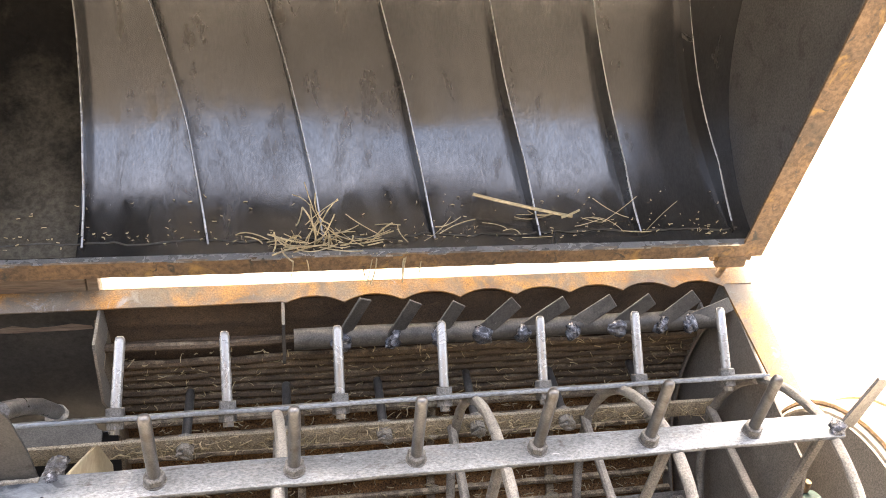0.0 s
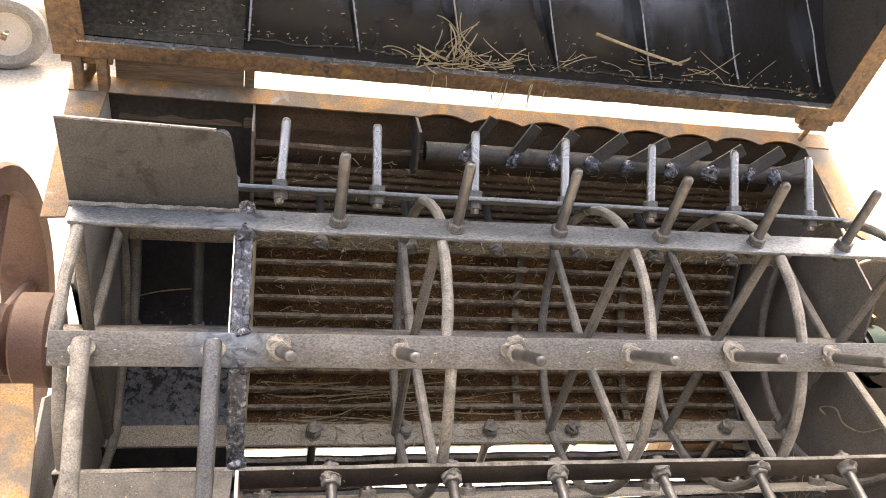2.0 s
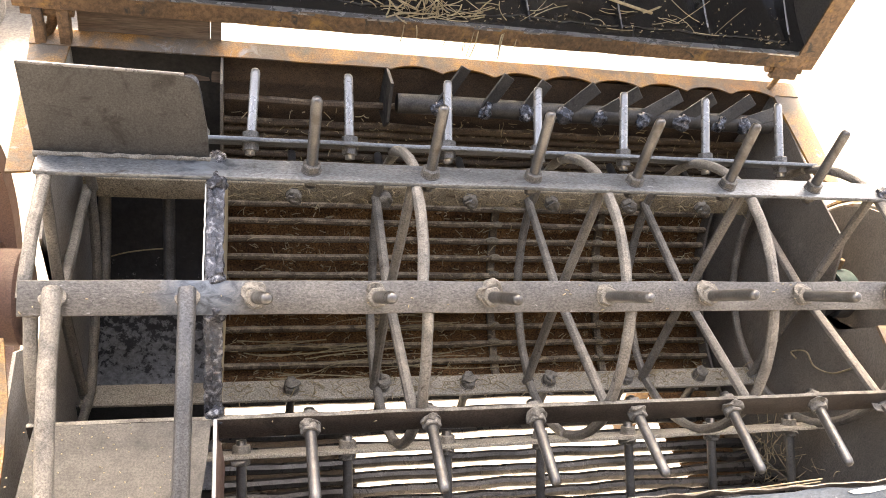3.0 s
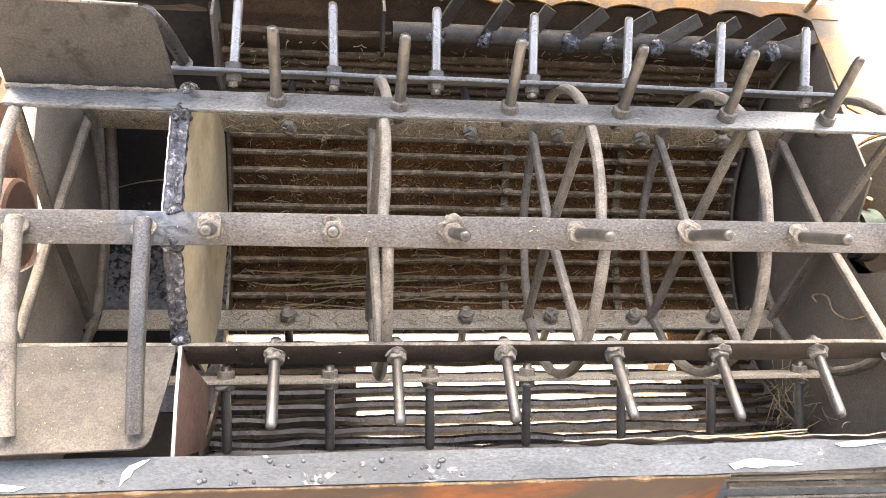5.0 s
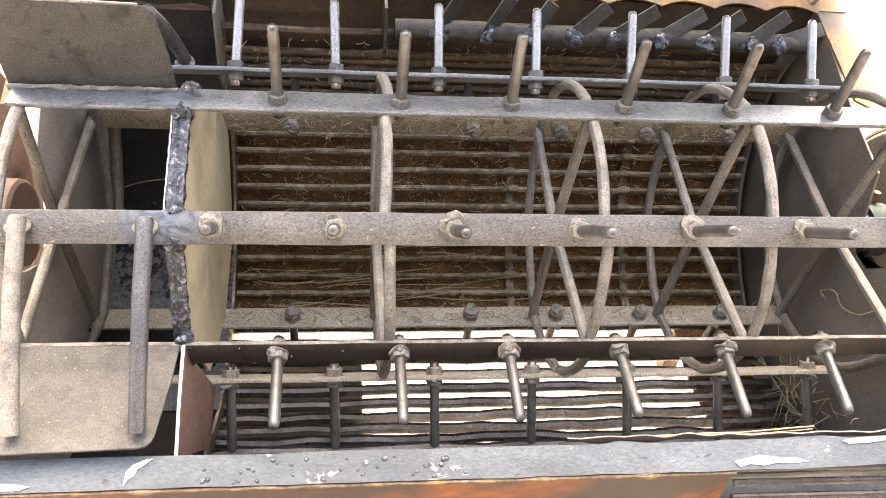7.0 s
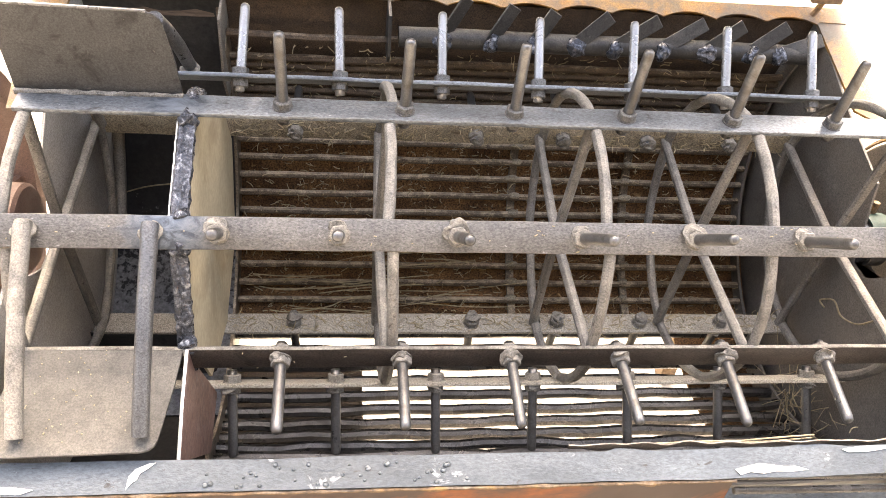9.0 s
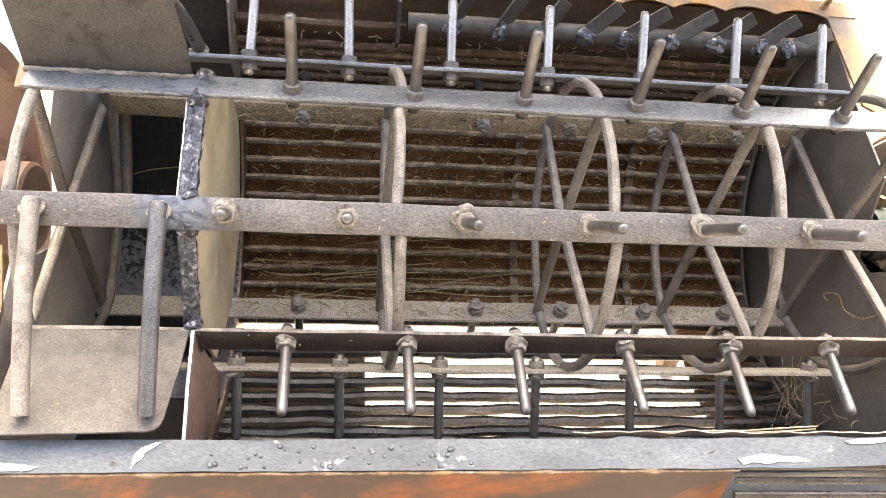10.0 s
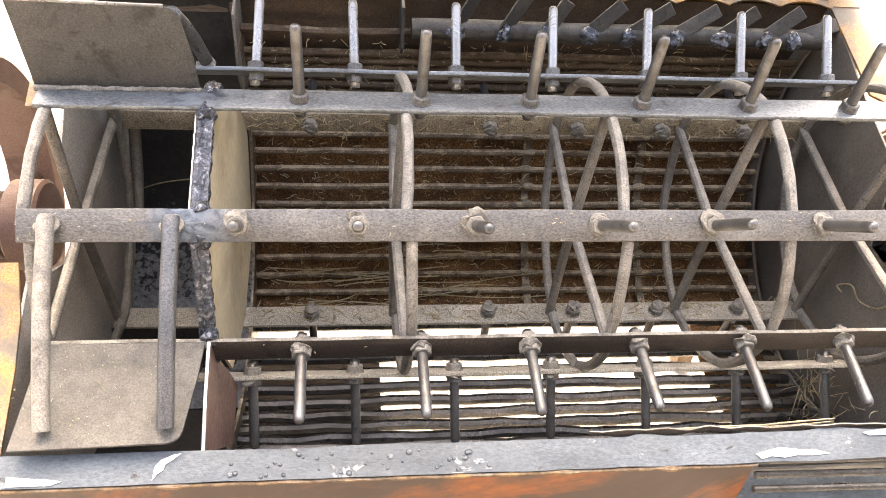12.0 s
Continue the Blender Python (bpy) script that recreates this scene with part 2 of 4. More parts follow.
M_BARCHAFF = surface("chaff_caked_steel", (0.23, 0.198, 0.145), (0.4, 0.348, 0.258), spot=(0.12, 0.09, 0.06), spot_at=(0.56, 0.68), rough=0.95, big=10, fine=420, bump=0.8, spot_scale=50, grit=0.7)
M_SIDE = surface("thickly_dusted_sheet", (0.35, 0.328, 0.294), (0.45, 0.425, 0.388), spot=(0.26, 0.24, 0.214), spot_at=(0.62, 0.78), rough=0.8, big=4, fine=420, grit=0.4, bump=0.12)
M_RODDARK = surface("worn_dark_rod_steel", (0.06, 0.056, 0.051), (0.125, 0.117, 0.107), spot=(0.035, 0.03, 0.026), spot_at=(0.55, 0.7), dust=(0.22, 0.19, 0.15), dusty=(0.84, 1.05), rough=0.3, metal=0.6, big=10, fine=420, grit=0.4)
M_RODDUSK = surface("dull_blue_grey_rod_steel", (0.085, 0.086, 0.09), (0.14, 0.14, 0.142), spot=(0.05, 0.045, 0.04), spot_at=(0.56, 0.7), dust=(0.26, 0.247, 0.22), dusty=(0.7, 1.0), rough=0.35, metal=0.5, big=10, fine=420, grit=0.5)
M_BARDARK = surface("dark_rusty_bar_steel", (0.045, 0.037, 0.032), (0.085, 0.07, 0.06), spot=(0.03, 0.025, 0.022), dust=(0.3, 0.275, 0.23), dusty=(0.64, 0.86), rough=0.5, metal=0.3, big=7, fine=420, grit=0.6, up=0.8)
M_PEGK = surface("bright_worn_peg_steel", (0.25, 0.248, 0.245), (0.36, 0.358, 0.355), spot=(0.16, 0.145, 0.13), spot_at=(0.6, 0.78), rough=0.26, metal=0.55, big=12, fine=420, grit=0.15, bump=0.08)
M_BARBEIGE = surface("dust_caked_bar_steel", (0.33, 0.3, 0.245), (0.48, 0.44, 0.365), spot=(0.22, 0.19, 0.15), spot_at=(0.58, 0.7), rough=0.95, big=9, fine=420, bump=0.6, spot_scale=50, grit=0.6)
M_RUBBER = surface("dusty_grey_rubber", (0.15, 0.145, 0.135), (0.22, 0.21, 0.195), rough=0.9, big=8)
M_CHIP = surface("chipped_white_paint", (0.7, 0.68, 0.64), (0.8, 0.79, 0.76), rough=0.6, big=12, grit=0.1)


# ---- building helpers ----
WORLD = {}


def thing(name, at, label, category, group="", kind=""):
    ob = new(name)
    ob.empty_display_size = 0.05
    ob.location = at
    WORLD[ob] = Matrix.Translation(at)
    return tagged(ob, label, category, group, kind)


def part(name, bm, material, parent, label="", smooth=True):
    if isinstance(bm, bpy.types.Mesh):
        me = bm
    else:
        bmesh.ops.recalc_face_normals(bm, faces=bm.faces)
        me = bpy.data.meshes.new(name)
        bm.to_mesh(me)
        bm.free()
        me.materials.append(material)
        if smooth:
            me.shade_smooth()
            me.set_sharp_from_angle(angle=radians(35))
    ob = new(name, me)
    if parent:
        ob.parent = parent
        ob.matrix_parent_inverse = WORLD[parent].inverted()
    WORLD[ob] = Matrix.Identity(4)
    return tagged(ob, label)


def placed(name, mesh, m, parent, label=""):
    ob = part(name, mesh, None, parent, label)
    ob.matrix_basis = m
    WORLD[ob] = m
    return ob


def box(bm, lo, hi, m=None, bevel=0.0, cuts=0):
    """A box; cuts divide it along its length, so that it can be bent a little."""
    axis = max(range(3), key=lambda i: hi[i] - lo[i])
    part_bm = bmesh.new()
    bmesh.ops.create_cube(part_bm, size=1.0)
    for v in part_bm.verts:
        v.co = Vector([lo[i] + (v.co[i] + 0.5) * (hi[i] - lo[i]) for i in range(3)])
    if bevel:
        bmesh.ops.bevel(part_bm, geom=part_bm.edges[:], offset=bevel, segments=2, affect="EDGES", profile=0.6)
    for k in range(cuts):
        at = Vector((0, 0, 0))
        at[axis] = lo[axis] + (hi[axis] - lo[axis]) * (k + 1) / (cuts + 1)
        way = Vector((0, 0, 0))
        way[axis] = 1
        bmesh.ops.bisect_plane(part_bm, geom=part_bm.verts[:] + part_bm.edges[:] + part_bm.faces[:], plane_co=at, plane_no=way)
    if m:
        part_bm.transform(m)
    new_v = {v: bm.verts.new(v.co) for v in part_bm.verts}
    for f in part_bm.faces:
        bm.faces.new([new_v[v] for v in f.verts])
    part_bm.free()


def sweep(bm, pts, r, n=10, flat=1.0, taper=None):
    """A round rod through the points; its ends are closed."""
    pts = [Vector(p) for p in pts]
    rings, prev = [], None
    for i, p in enumerate(pts):
        d = (pts[min(i + 1, len(pts) - 1)] - pts[max(i - 1, 0)]).normalized()
        if prev is None:
            prev = d.orthogonal().normalized()
        a = (prev - d * prev.dot(d)).normalized()
        b = d.cross(a)
        prev = a
        rr = r if taper is None else r * taper[i]
        rings.append([bm.verts.new(p + rr * (math.cos(2 * math.pi * k / n) * a + flat * math.sin(2 * math.pi * k / n) * b)) for k in range(n)])
    for u, v in zip(rings, rings[1:]):
        for k in range(n):
            bm.faces.new((u[k], u[(k + 1) % n], v[(k + 1) % n], v[k]))
    bm.faces.new(rings[0][::-1])
    bm.faces.new(rings[-1])


def slab(bm, outline, thick):
    """A plate: an outline of points in one plane, and a vector for its thickness."""
    lo = [bm.verts.new(Vector(p)) for p in outline]
    hi = [bm.verts.new(Vector(p) + Vector(thick)) for p in outline]
    bm.faces.new(lo)
    bm.faces.new(hi[::-1])
    for i in range(len(lo)):
        j = (i + 1) % len(lo)
        bm.faces.new((lo[i], hi[i], hi[j], lo[j]))


def loft(bm, sections):
    """One closed strip through like cross-sections."""
    rings = [[bm.verts.new(Vector(p)) for p in sec] for sec in sections]
    n = len(rings[0])
    for u, v in zip(rings, rings[1:]):
        for k in range(n):
            bm.faces.new((u[k], u[(k + 1) % n], v[(k + 1) % n], v[k]))
    bm.faces.new(rings[0][::-1])
    bm.faces.new(rings[-1])


def rough_up(bm, amount, scale=8.0):
    for v in bm.verts:
        v.co += amount * Vector(noise.noise_vector(v.co * scale))


def bezier(a, b, c, n=8):
    a, b, c = Vector(a), Vector(b), Vector(c)
    return [a * (1 - t) ** 2 + 2 * b * t * (1 - t) + c * t * t for t in [i / n for i in range(n + 1)]]


AXLE_Z = 1.0


def on_drum(angle, r, x=0.0):
    """A point by its angle round the axle: 0 to the front, 90 straight up."""
    a = radians(angle)
    return Vector((x, -r * math.cos(a), AXLE_Z + r * math.sin(a)))


def drum_axes(angle):
    a = radians(angle)
    return Vector((0, -math.cos(a), math.sin(a))), Vector((0, math.sin(a), math.cos(a)))


def arc_sheet(bm, x0, x1, r, a0, a1, thick, steps=24, cx=None, bumpy=0.0):
    """A curved sheet round the axle (or round another line along x), r to its inner face."""
    c = Vector((0, 0, AXLE_Z)) if cx is None else Vector(cx)
    rows = []
    nx = max(2, int((x1 - x0) / 0.06))
    for i in range(steps + 1):
        a = radians(a0 + (a1 - a0) * i / steps)
        d = Vector((0, -math.cos(a), math.sin(a)))
        row = []
        for k in range(nx + 1):
            p = c + d * r + Vector((x0 + (x1 - x0) * k / nx, 0, 0))
            w = bumpy * noise.noise(p * 5.0)
            row.append((bm.verts.new(p + d * w), bm.verts.new(p + d * (thick + w))))
        rows.append(row)
    for i in range(steps):
        for k in range(nx):
            for s in (0, 1):
                bm.faces.new((rows[i][k][s], rows[i + 1][k][s], rows[i + 1][k + 1][s], rows[i][k + 1][s]))
        for k in (0, nx):
            bm.faces.new((rows[i][k][0], rows[i][k][1], rows[i + 1][k][1], rows[i + 1][k][0]))
    for i in (0, steps):
        for k in range(nx):
            bm.faces.new((rows[i][k][0], rows[i][k + 1][0], rows[i][k + 1][1], rows[i][k][1]))


def rim_z(y):
    """The top of the casing slopes down to the front."""
    return 1.285 + 0.385 * (y - 0.43)


# ---- ground ----
bm = bmesh.new()
bmesh.ops.create_grid(bm, x_segments=60, y_segments=60, size=1.0)
for v in bm.verts:
    d = v.co.length
    v.co = Vector((v.co.x * (4 + 900 * d ** 4), v.co.y * (4 + 900 * d ** 4), 0.012 * noise.noise(v.co * 9)))
part("ground", bm, M_GROUND, None)
tagged(bpy.data.objects["ground"], "pale dry bare earth yard in bright daylight", "ground", kind="structure")

# Unseen wall added behind the camera; darkens lid reflections and cuts front sky.
bm = bmesh.new()
box(bm, (-16, -10.3, -0.05), (16, -10.0, 12.0), bevel=0.02)
tagged(part("wall_south", bm, M_WALL, None), "unseen dark wall added to darken reflections and block front sky", "wall", kind="structure")

# ---- casing of the machine ----
casing = thing("thresher_casing", (-0.12, 0, 0), "open threshing machine casing with worn orange paint and dust", "thresher")
X_L, X_R = -0.9, 0.664


def rim_strip(bm, corners, thick=0.006):
    """A flat strip lying on the sloping top."""
    n = Vector((0, -0.359, 0.933))
    slab(bm, [(x, y, rim_z(y) - 0.0025) for x, y in corners], n * -thick)


bm = bmesh.new()
NRM = Vector((0, -0.359, 0.933))
secs = []
for i in range(241):
    x = -0.966 + 1.692 * i / 240
    y0 = 0.411 + 0.003 * noise.noise((x * 6, 0, 0))
    if -0.28 < x < 0.656:
        y0 = 0.405 + 0.017 * abs(math.sin(math.pi * (x + 0.28) / 0.117)) ** 0.8
    sag = Vector((0, 0, 0.002 * noise.noise((x * 4, 5, 0))))
    a, b = Vector((x, y0, rim_z(y0))) + sag, Vector((x, 0.45, rim_z(0.45))) + sag
    secs.append((a, b, b - NRM * 0.0035, a - NRM * 0.0035))
loft(bm, secs)
slab(bm, [(-0.966, 0.452, rim_z(0.448)), (0.724, 0.452, rim_z(0.448)), (0.724, 0.47, 1.19), (-0.966, 0.47, 1.19)], (0, 0.005, 0))
slab(bm, [(-0.966, 0.471, 1.188), (0.724, 0.471, 1.188), (0.724, 0.53, 0.9), (-0.966, 0.53, 0.9)], (0, 0.005, 0))
part("back_rim", bm, M_ORANGE, casing, "flat steel rim with orange and grey worn paint")
bm = bmesh.new()
rim_strip(bm, [(0.657, 0.43), (0.724, 0.43), (0.73, 0.155), (0.675, 0.19)])
part("side_rim", bm, M_ORANGE, casing, "flat side rim with chipped orange paint")
bm = bmesh.new()
rim_strip(bm, [(-0.965, 0.43), (-0.894, 0.43), (-0.925, 0.134), (-0.964, 0.13)])
part("side_rim", bm, M_ORANGE, casing, "flat side rim with chipped orange paint")
bm = bmesh.new()
rim_strip(bm, [(-0.985, -0.16), (-0.92, -0.16), (-0.9, -0.25), (-0.893, -0.33), (-0.89, -0.456), (-0.985, -0.456)])
part("side_rim", bm, M_ORANGE, casing, "flat side rim with chipped orange paint")
bm = bmesh.new()
rim_strip(bm, [(0.66, -0.16), (0.73, -0.16), (0.73, -0.456), (0.66, -0.456)])
part("side_rim", bm, M_ORANGE, casing, "flat side rim with chipped orange paint")
LIP_UP = 0.011
# the front lip, bare steel, bent at its inner edge
bm = bmesh.new()
secs = []
for i in range(111):
    x = -1.0 + 1.76 * i / 110
    wob = 0.004 * noise.noise((x * 5, 2, 0)) + (0.012 * max(0, noise.noise((x * 9, 7, 1))) if x > 0.05 else 0.0)
    up = Vector((0, 0, LIP_UP + 0.02 * max(0, x - 0.4) / 0.3 + 0.0015 * noise.noise((x * 7, 9, 3))))
    a = Vector((x, -0.458 + wob, rim_z(-0.458))) + up
    m1 = Vector((x, -0.482, rim_z(-0.482) + 0.0012 * noise.noise((x * 11, 4, 3)))) + up
    b = Vector((x, -0.501 + 0.002 * noise.noise((x * 13, 8, 3)), rim_z(-0.501))) + up
    secs.append((a, m1, b, b - NRM * 0.008, a - NRM * 0.008))
loft(bm, secs)
part("front_rim", bm, M_BLUE, casing, "scraped blue-grey steel front rim")
bm = bmesh.new()
pts, fat = [], []
for i in range(161):
    x = -0.99 + 1.235 * i / 160
    pts.append((x, -0.5015, rim_z(-0.501) + LIP_UP - 0.006 + 0.0015 * noise.noise((x * 30, 1, 6))))
    fat.append(0.7 + 1.3 * max(0.0, noise.noise((x * 24, 6, 2))) + 0.4 * abs(noise.noise((x * 70, 3, 2))))
sweep(bm, pts, 0.0036, 7, taper=fat)
part("rusty_seam", bm, M_RUST, casing, "lumpy rust-brown seam under the front rim")
# torn sheet edge along the right half of the front lip
bm = bmesh.new()
prev = None
for i in range(61):
    x = -0.02 + 0.62 * i / 60
    lift = 0.003 + 0.009 * abs(noise.noise((x * 14, 3, 5)))
    p = [bm.verts.new((x, -0.452 + 0.006 * noise.noise((x * 20, 1, 1)), rim_z(-0.452) + LIP_UP + k * lift)) for k in (-1.0, 1.0)]
    q = [bm.verts.new(v.co + Vector((0, 0.0025, 0.0))) for v in p]
    if prev:
        for u, v in ((prev[0], p), (prev[1], q)):
            bm.faces.new((u[0], v[0], v[1], u[1]))
        bm.faces.new((prev[0][1], p[1], q[1], prev[1][1]))
    prev = (p, q)
part("torn_sheet_edge", bm, M_BARDARK, casing, "torn curled rusty sheet edge")
# beads of weld spatter on the lip
bead = bmesh.new()
bmesh.ops.create_icosphere(bead, subdivisions=2, radius=0.0042)
for v in bead.verts:
    v.co.z *= 0.7
me_bead = bpy.data.meshes.new("weld_bead")
bead.to_mesh(me_bead)
bead.free()
me_bead.materials.append(M_BLUE)
me_bead.shade_smooth()
rnd = random.Random(4)
for i in range(34):
    x = rnd.uniform(-0.58, -0.18)
    y = rnd.uniform(-0.498, -0.466)
    placed("weld_bead", me_bead, Matrix.Translation((x, y, rim_z(y) + LIP_UP)) @ Matrix.Scale(rnd.uniform(0.5, 1.2), 4), casing)
CHIPS = (((-0.671, -0.497), (-0.669, -0.479), (-0.661, -0.47), (-0.643, -0.463), (-0.633, -0.462), (-0.644, -0.47), (-0.654, -0.476), (-0.657, -0.484), (-0.665, -0.489)),
         ((0.243, -0.489), (0.262, -0.485), (0.284, -0.481), (0.305, -0.483), (0.325, -0.486), (0.345, -0.486), (0.366, -0.492), (0.337, -0.494), (0.31, -0.493), (0.29, -0.496), (0.268, -0.493), (0.251, -0.497)),
         ((-0.87, -0.486), (-0.84, -0.489), (-0.815, -0.491), (-0.795, -0.494), (-0.81, -0.499), (-0.87, -0.499)),
         ((0.43, -0.464), (0.46, -0.461), (0.5, -0.462), (0.52, -0.466), (0.47, -0.47), (0.44, -0.469)))
for chip in CHIPS:
    bm = bmesh.new()
    slab(bm, [(x, y, rim_z(y) + LIP_UP + 0.0014 + 0.02 * max(0, x - 0.4) / 0.3) for x, y in chip], (0, -0.0004, 0.001))
    part("paint_chip", bm, M_CHIP, casing, "chipped white paint patch", smooth=False)

# front wall below the lip, ends before the right corner
bm = bmesh.new()
slab(bm, [(-1.0, -0.499, 0.93), (0.243, -0.499, 0.93), (0.232, -0.515, 0.72), (-1.0, -0.515, 0.72)], (0, 0.004, 0))
part("front_wall", bm, M_ORANGE_CLEAN, casing, "bright orange painted front sheet")
bm = bmesh.new()
slab(bm, [(0.235, -0.47, 0.86), (0.74, -0.47, 0.86), (0.74, -0.62, 0.78), (0.235, -0.62, 0.78)], (0, 0.002, -0.004))
part("front_ledge", bm, M_BLUE, casing, "grey steel ledge below the rim")
for k in range(3):
    bm = bmesh.new()
    sweep(bm, [(0.25, -0.49 - 0.012 * k, 0.926 - 0.022 * k), (0.5, -0.492 - 0.012 * k, 0.924 - 0.022 * k), (0.73, -0.49 - 0.012 * k, 0.926 - 0.022 * k)], 0.006)
    part("front_rod", bm, M_RODDARK, casing)


# side walls with an open notch over the axle
def side_wall(x, t, notch, bottom=0.46):
    bm = bmesh.new()
    pts = [(x, 0.449, rim_z(0.449) - 0.008), (x, notch[0][0], rim_z(notch[0][0]) - 0.008)]
    pts += [(x, y, z) for y, z in notch[1:-1]]
    pts += [(x, notch[-1][0], rim_z(notch[-1][0]) - 0.008), (x, -0.456, rim_z(-0.456) - 0.01), (x, -0.456, 0.7)]
    pts += [tuple(on_drum(a, 0.52, x)) for a in (-60, -75, -90, -105, -120, -140, -160)] + [(x, 0.52, 0.95), (x, 0.485, 1.1)]
    slab(bm, pts, (t, 0, 0))
    bmesh.ops.triangulate(bm, faces=[f for f in bm.faces if len(f.verts) > 4])
    return bm


part("side_wall", side_wall(X_L, -0.005, [(0.15, 0), (0.045, 1.09), (0.09, 1.0), (0.07, 0.95), (-0.05, 0.95), (-0.1, 0.98), (-0.178, 0)]), M_SIDE, casing, "dusty grey end wall with a notch for the axle")
part("side_wall", side_wall(X_R, 0.005, [(0.168, 0), (0.135, 1.165), (0.02, 1.13), (0.0, 1.06), (-0.03, 0.97), (-0.08, 0.97), (-0.11, 1.0), (-0.16, 0)]), M_SHEET, casing, "dusty grey end wall with a notch for the axle")
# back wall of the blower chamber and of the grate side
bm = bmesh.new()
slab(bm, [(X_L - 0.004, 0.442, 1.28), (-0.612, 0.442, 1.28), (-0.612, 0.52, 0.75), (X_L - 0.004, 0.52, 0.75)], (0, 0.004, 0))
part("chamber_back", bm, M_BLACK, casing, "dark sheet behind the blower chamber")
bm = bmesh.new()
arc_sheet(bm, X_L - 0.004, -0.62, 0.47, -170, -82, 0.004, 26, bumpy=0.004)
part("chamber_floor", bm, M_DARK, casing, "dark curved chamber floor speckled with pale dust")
bm = bmesh.new()
slab(bm, [(-0.618, 0.338, 1.252), (-0.618, 0.332, 1.12), (-0.618, 0.37, 1.06), (-0.618, 0.48, 1.06), (-0.618, 0.448, 1.278), (-0.618, 0.41, 1.27)], (0.005, 0, 0))
part("divider_plate", bm, M_SHEET, casing, "upright divider plate under the back rim")
bm = bmesh.new()
for a in range(-205, -50, 5):
    o = [on_drum(a, 0.405, -0.618), on_drum(a, 0.52, -0.618), on_drum(a + 5, 0.52, -0.618), on_drum(a + 5, 0.405, -0.618)]
    slab(bm, o, (0.006, 0, 0))
bmesh.ops.remove_doubles(bm, verts=bm.verts, dist=1e-5)
part("divider_ring", bm, M_GRATE, casing, "thin dark divider ring")
bm = bmesh.new()
for a in range(-205, -45, 5):
    o = [on_drum(a, 0.43, 0.636), on_drum(a, 0.52, 0.636), on_drum(a + 5, 0.52, 0.636), on_drum(a + 5, 0.43, 0.636)]
    slab(bm, o, (0.006, 0, 0))
bmesh.ops.remove_doubles(bm, verts=bm.verts, dist=1e-5)
part("end_ring", bm, M_SHEET, casing, "dusty steel end ring of the grate")

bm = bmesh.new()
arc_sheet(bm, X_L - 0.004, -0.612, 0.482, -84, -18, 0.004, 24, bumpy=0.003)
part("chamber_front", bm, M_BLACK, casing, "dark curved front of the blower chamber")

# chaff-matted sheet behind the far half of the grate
# Under the back rim, shade is put into the sheet's darker brown.
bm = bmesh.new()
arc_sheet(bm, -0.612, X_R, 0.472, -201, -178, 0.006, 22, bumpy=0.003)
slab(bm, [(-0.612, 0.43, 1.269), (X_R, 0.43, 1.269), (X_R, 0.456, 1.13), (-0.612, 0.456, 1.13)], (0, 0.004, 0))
part("upper_backing", bm, M_DEEPBROWN, casing, "brown sheet under the back rim, its shade put into a darker colour")
bm = bmesh.new()
arc_sheet(bm, -0.612, X_R, 0.468, -178, -109, 0.01, 44, bumpy=0.01)
part("chaff_backing", bm, M_CHAFF, casing, "brown sheet matted with chaff behind the grate")

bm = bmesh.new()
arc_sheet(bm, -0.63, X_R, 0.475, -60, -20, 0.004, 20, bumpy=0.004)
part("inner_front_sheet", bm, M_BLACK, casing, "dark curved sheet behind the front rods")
# Dark sheet added below the left rods, behind the gaps between them.
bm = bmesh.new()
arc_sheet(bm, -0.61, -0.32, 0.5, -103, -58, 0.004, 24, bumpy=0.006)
part("lower_pan", bm, M_DEEPBROWN, casing, "dark brown pan under the grate")
bm = bmesh.new()
arc_sheet(bm, 0.47, X_R, 0.49, -110, -58, 0.004, 20, bumpy=0.008)
part("lower_pan", bm, M_CHAFF, casing, "chaff-covered pan under the grate")

# the grate: rods along the machine and hoops behind them
rnd = random.Random(8)
angle = -206.0
while angle < -50:
    bm = bmesh.new()
    pts = []
    for k in range(22):
        x = -0.612 + 1.25 * k / 21
        wav = 0.0022 if angle < -110 else 0.004
        pts.append(on_drum(angle + rnd.uniform(-0.15, 0.15), 0.442 + wav * rnd.uniform(-1, 1), x))
    if not (-206 < angle < -200):
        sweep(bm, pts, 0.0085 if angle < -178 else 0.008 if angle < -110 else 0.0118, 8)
        # Rods under the back rim take a darker copy for the shade there.
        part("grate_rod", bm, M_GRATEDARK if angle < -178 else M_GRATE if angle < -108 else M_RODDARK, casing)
    else:
        bm.free()
    angle += 2.9 if angle < -181 else 5.6
for x in (-0.25, 0.045, 0.335):
    bm = bmesh.new()
    arc_sheet(bm, x - 0.009, x + 0.009, 0.451, -178, -108, 0.012, 30)
    part("grate_hoop", bm, M_GRATE, casing)
lump = bmesh.new()
bmesh.ops.create_icosphere(lump, subdivisions=2, radius=0.016)
rough_up(lump, 0.005, 60)
me_lump = bpy.data.meshes.new("dust_lump")
lump.to_mesh(me_lump)
lump.free()
me_lump.materials.append(M_BARCHAFF)
me_lump.shade_smooth()
for x in (0.043, 0.332):
    for k in range(11):
        placed("dust_lump", me_lump, Matrix.Translation(on_drum(-174.9 + 5.6 * k, 0.437, x + rnd.uniform(-0.006, 0.006))) @ Matrix.Diagonal((0.6 + 0.6 * rnd.random(), 0.6, 0.35 + 0.2 * rnd.random(), 1)), casing)

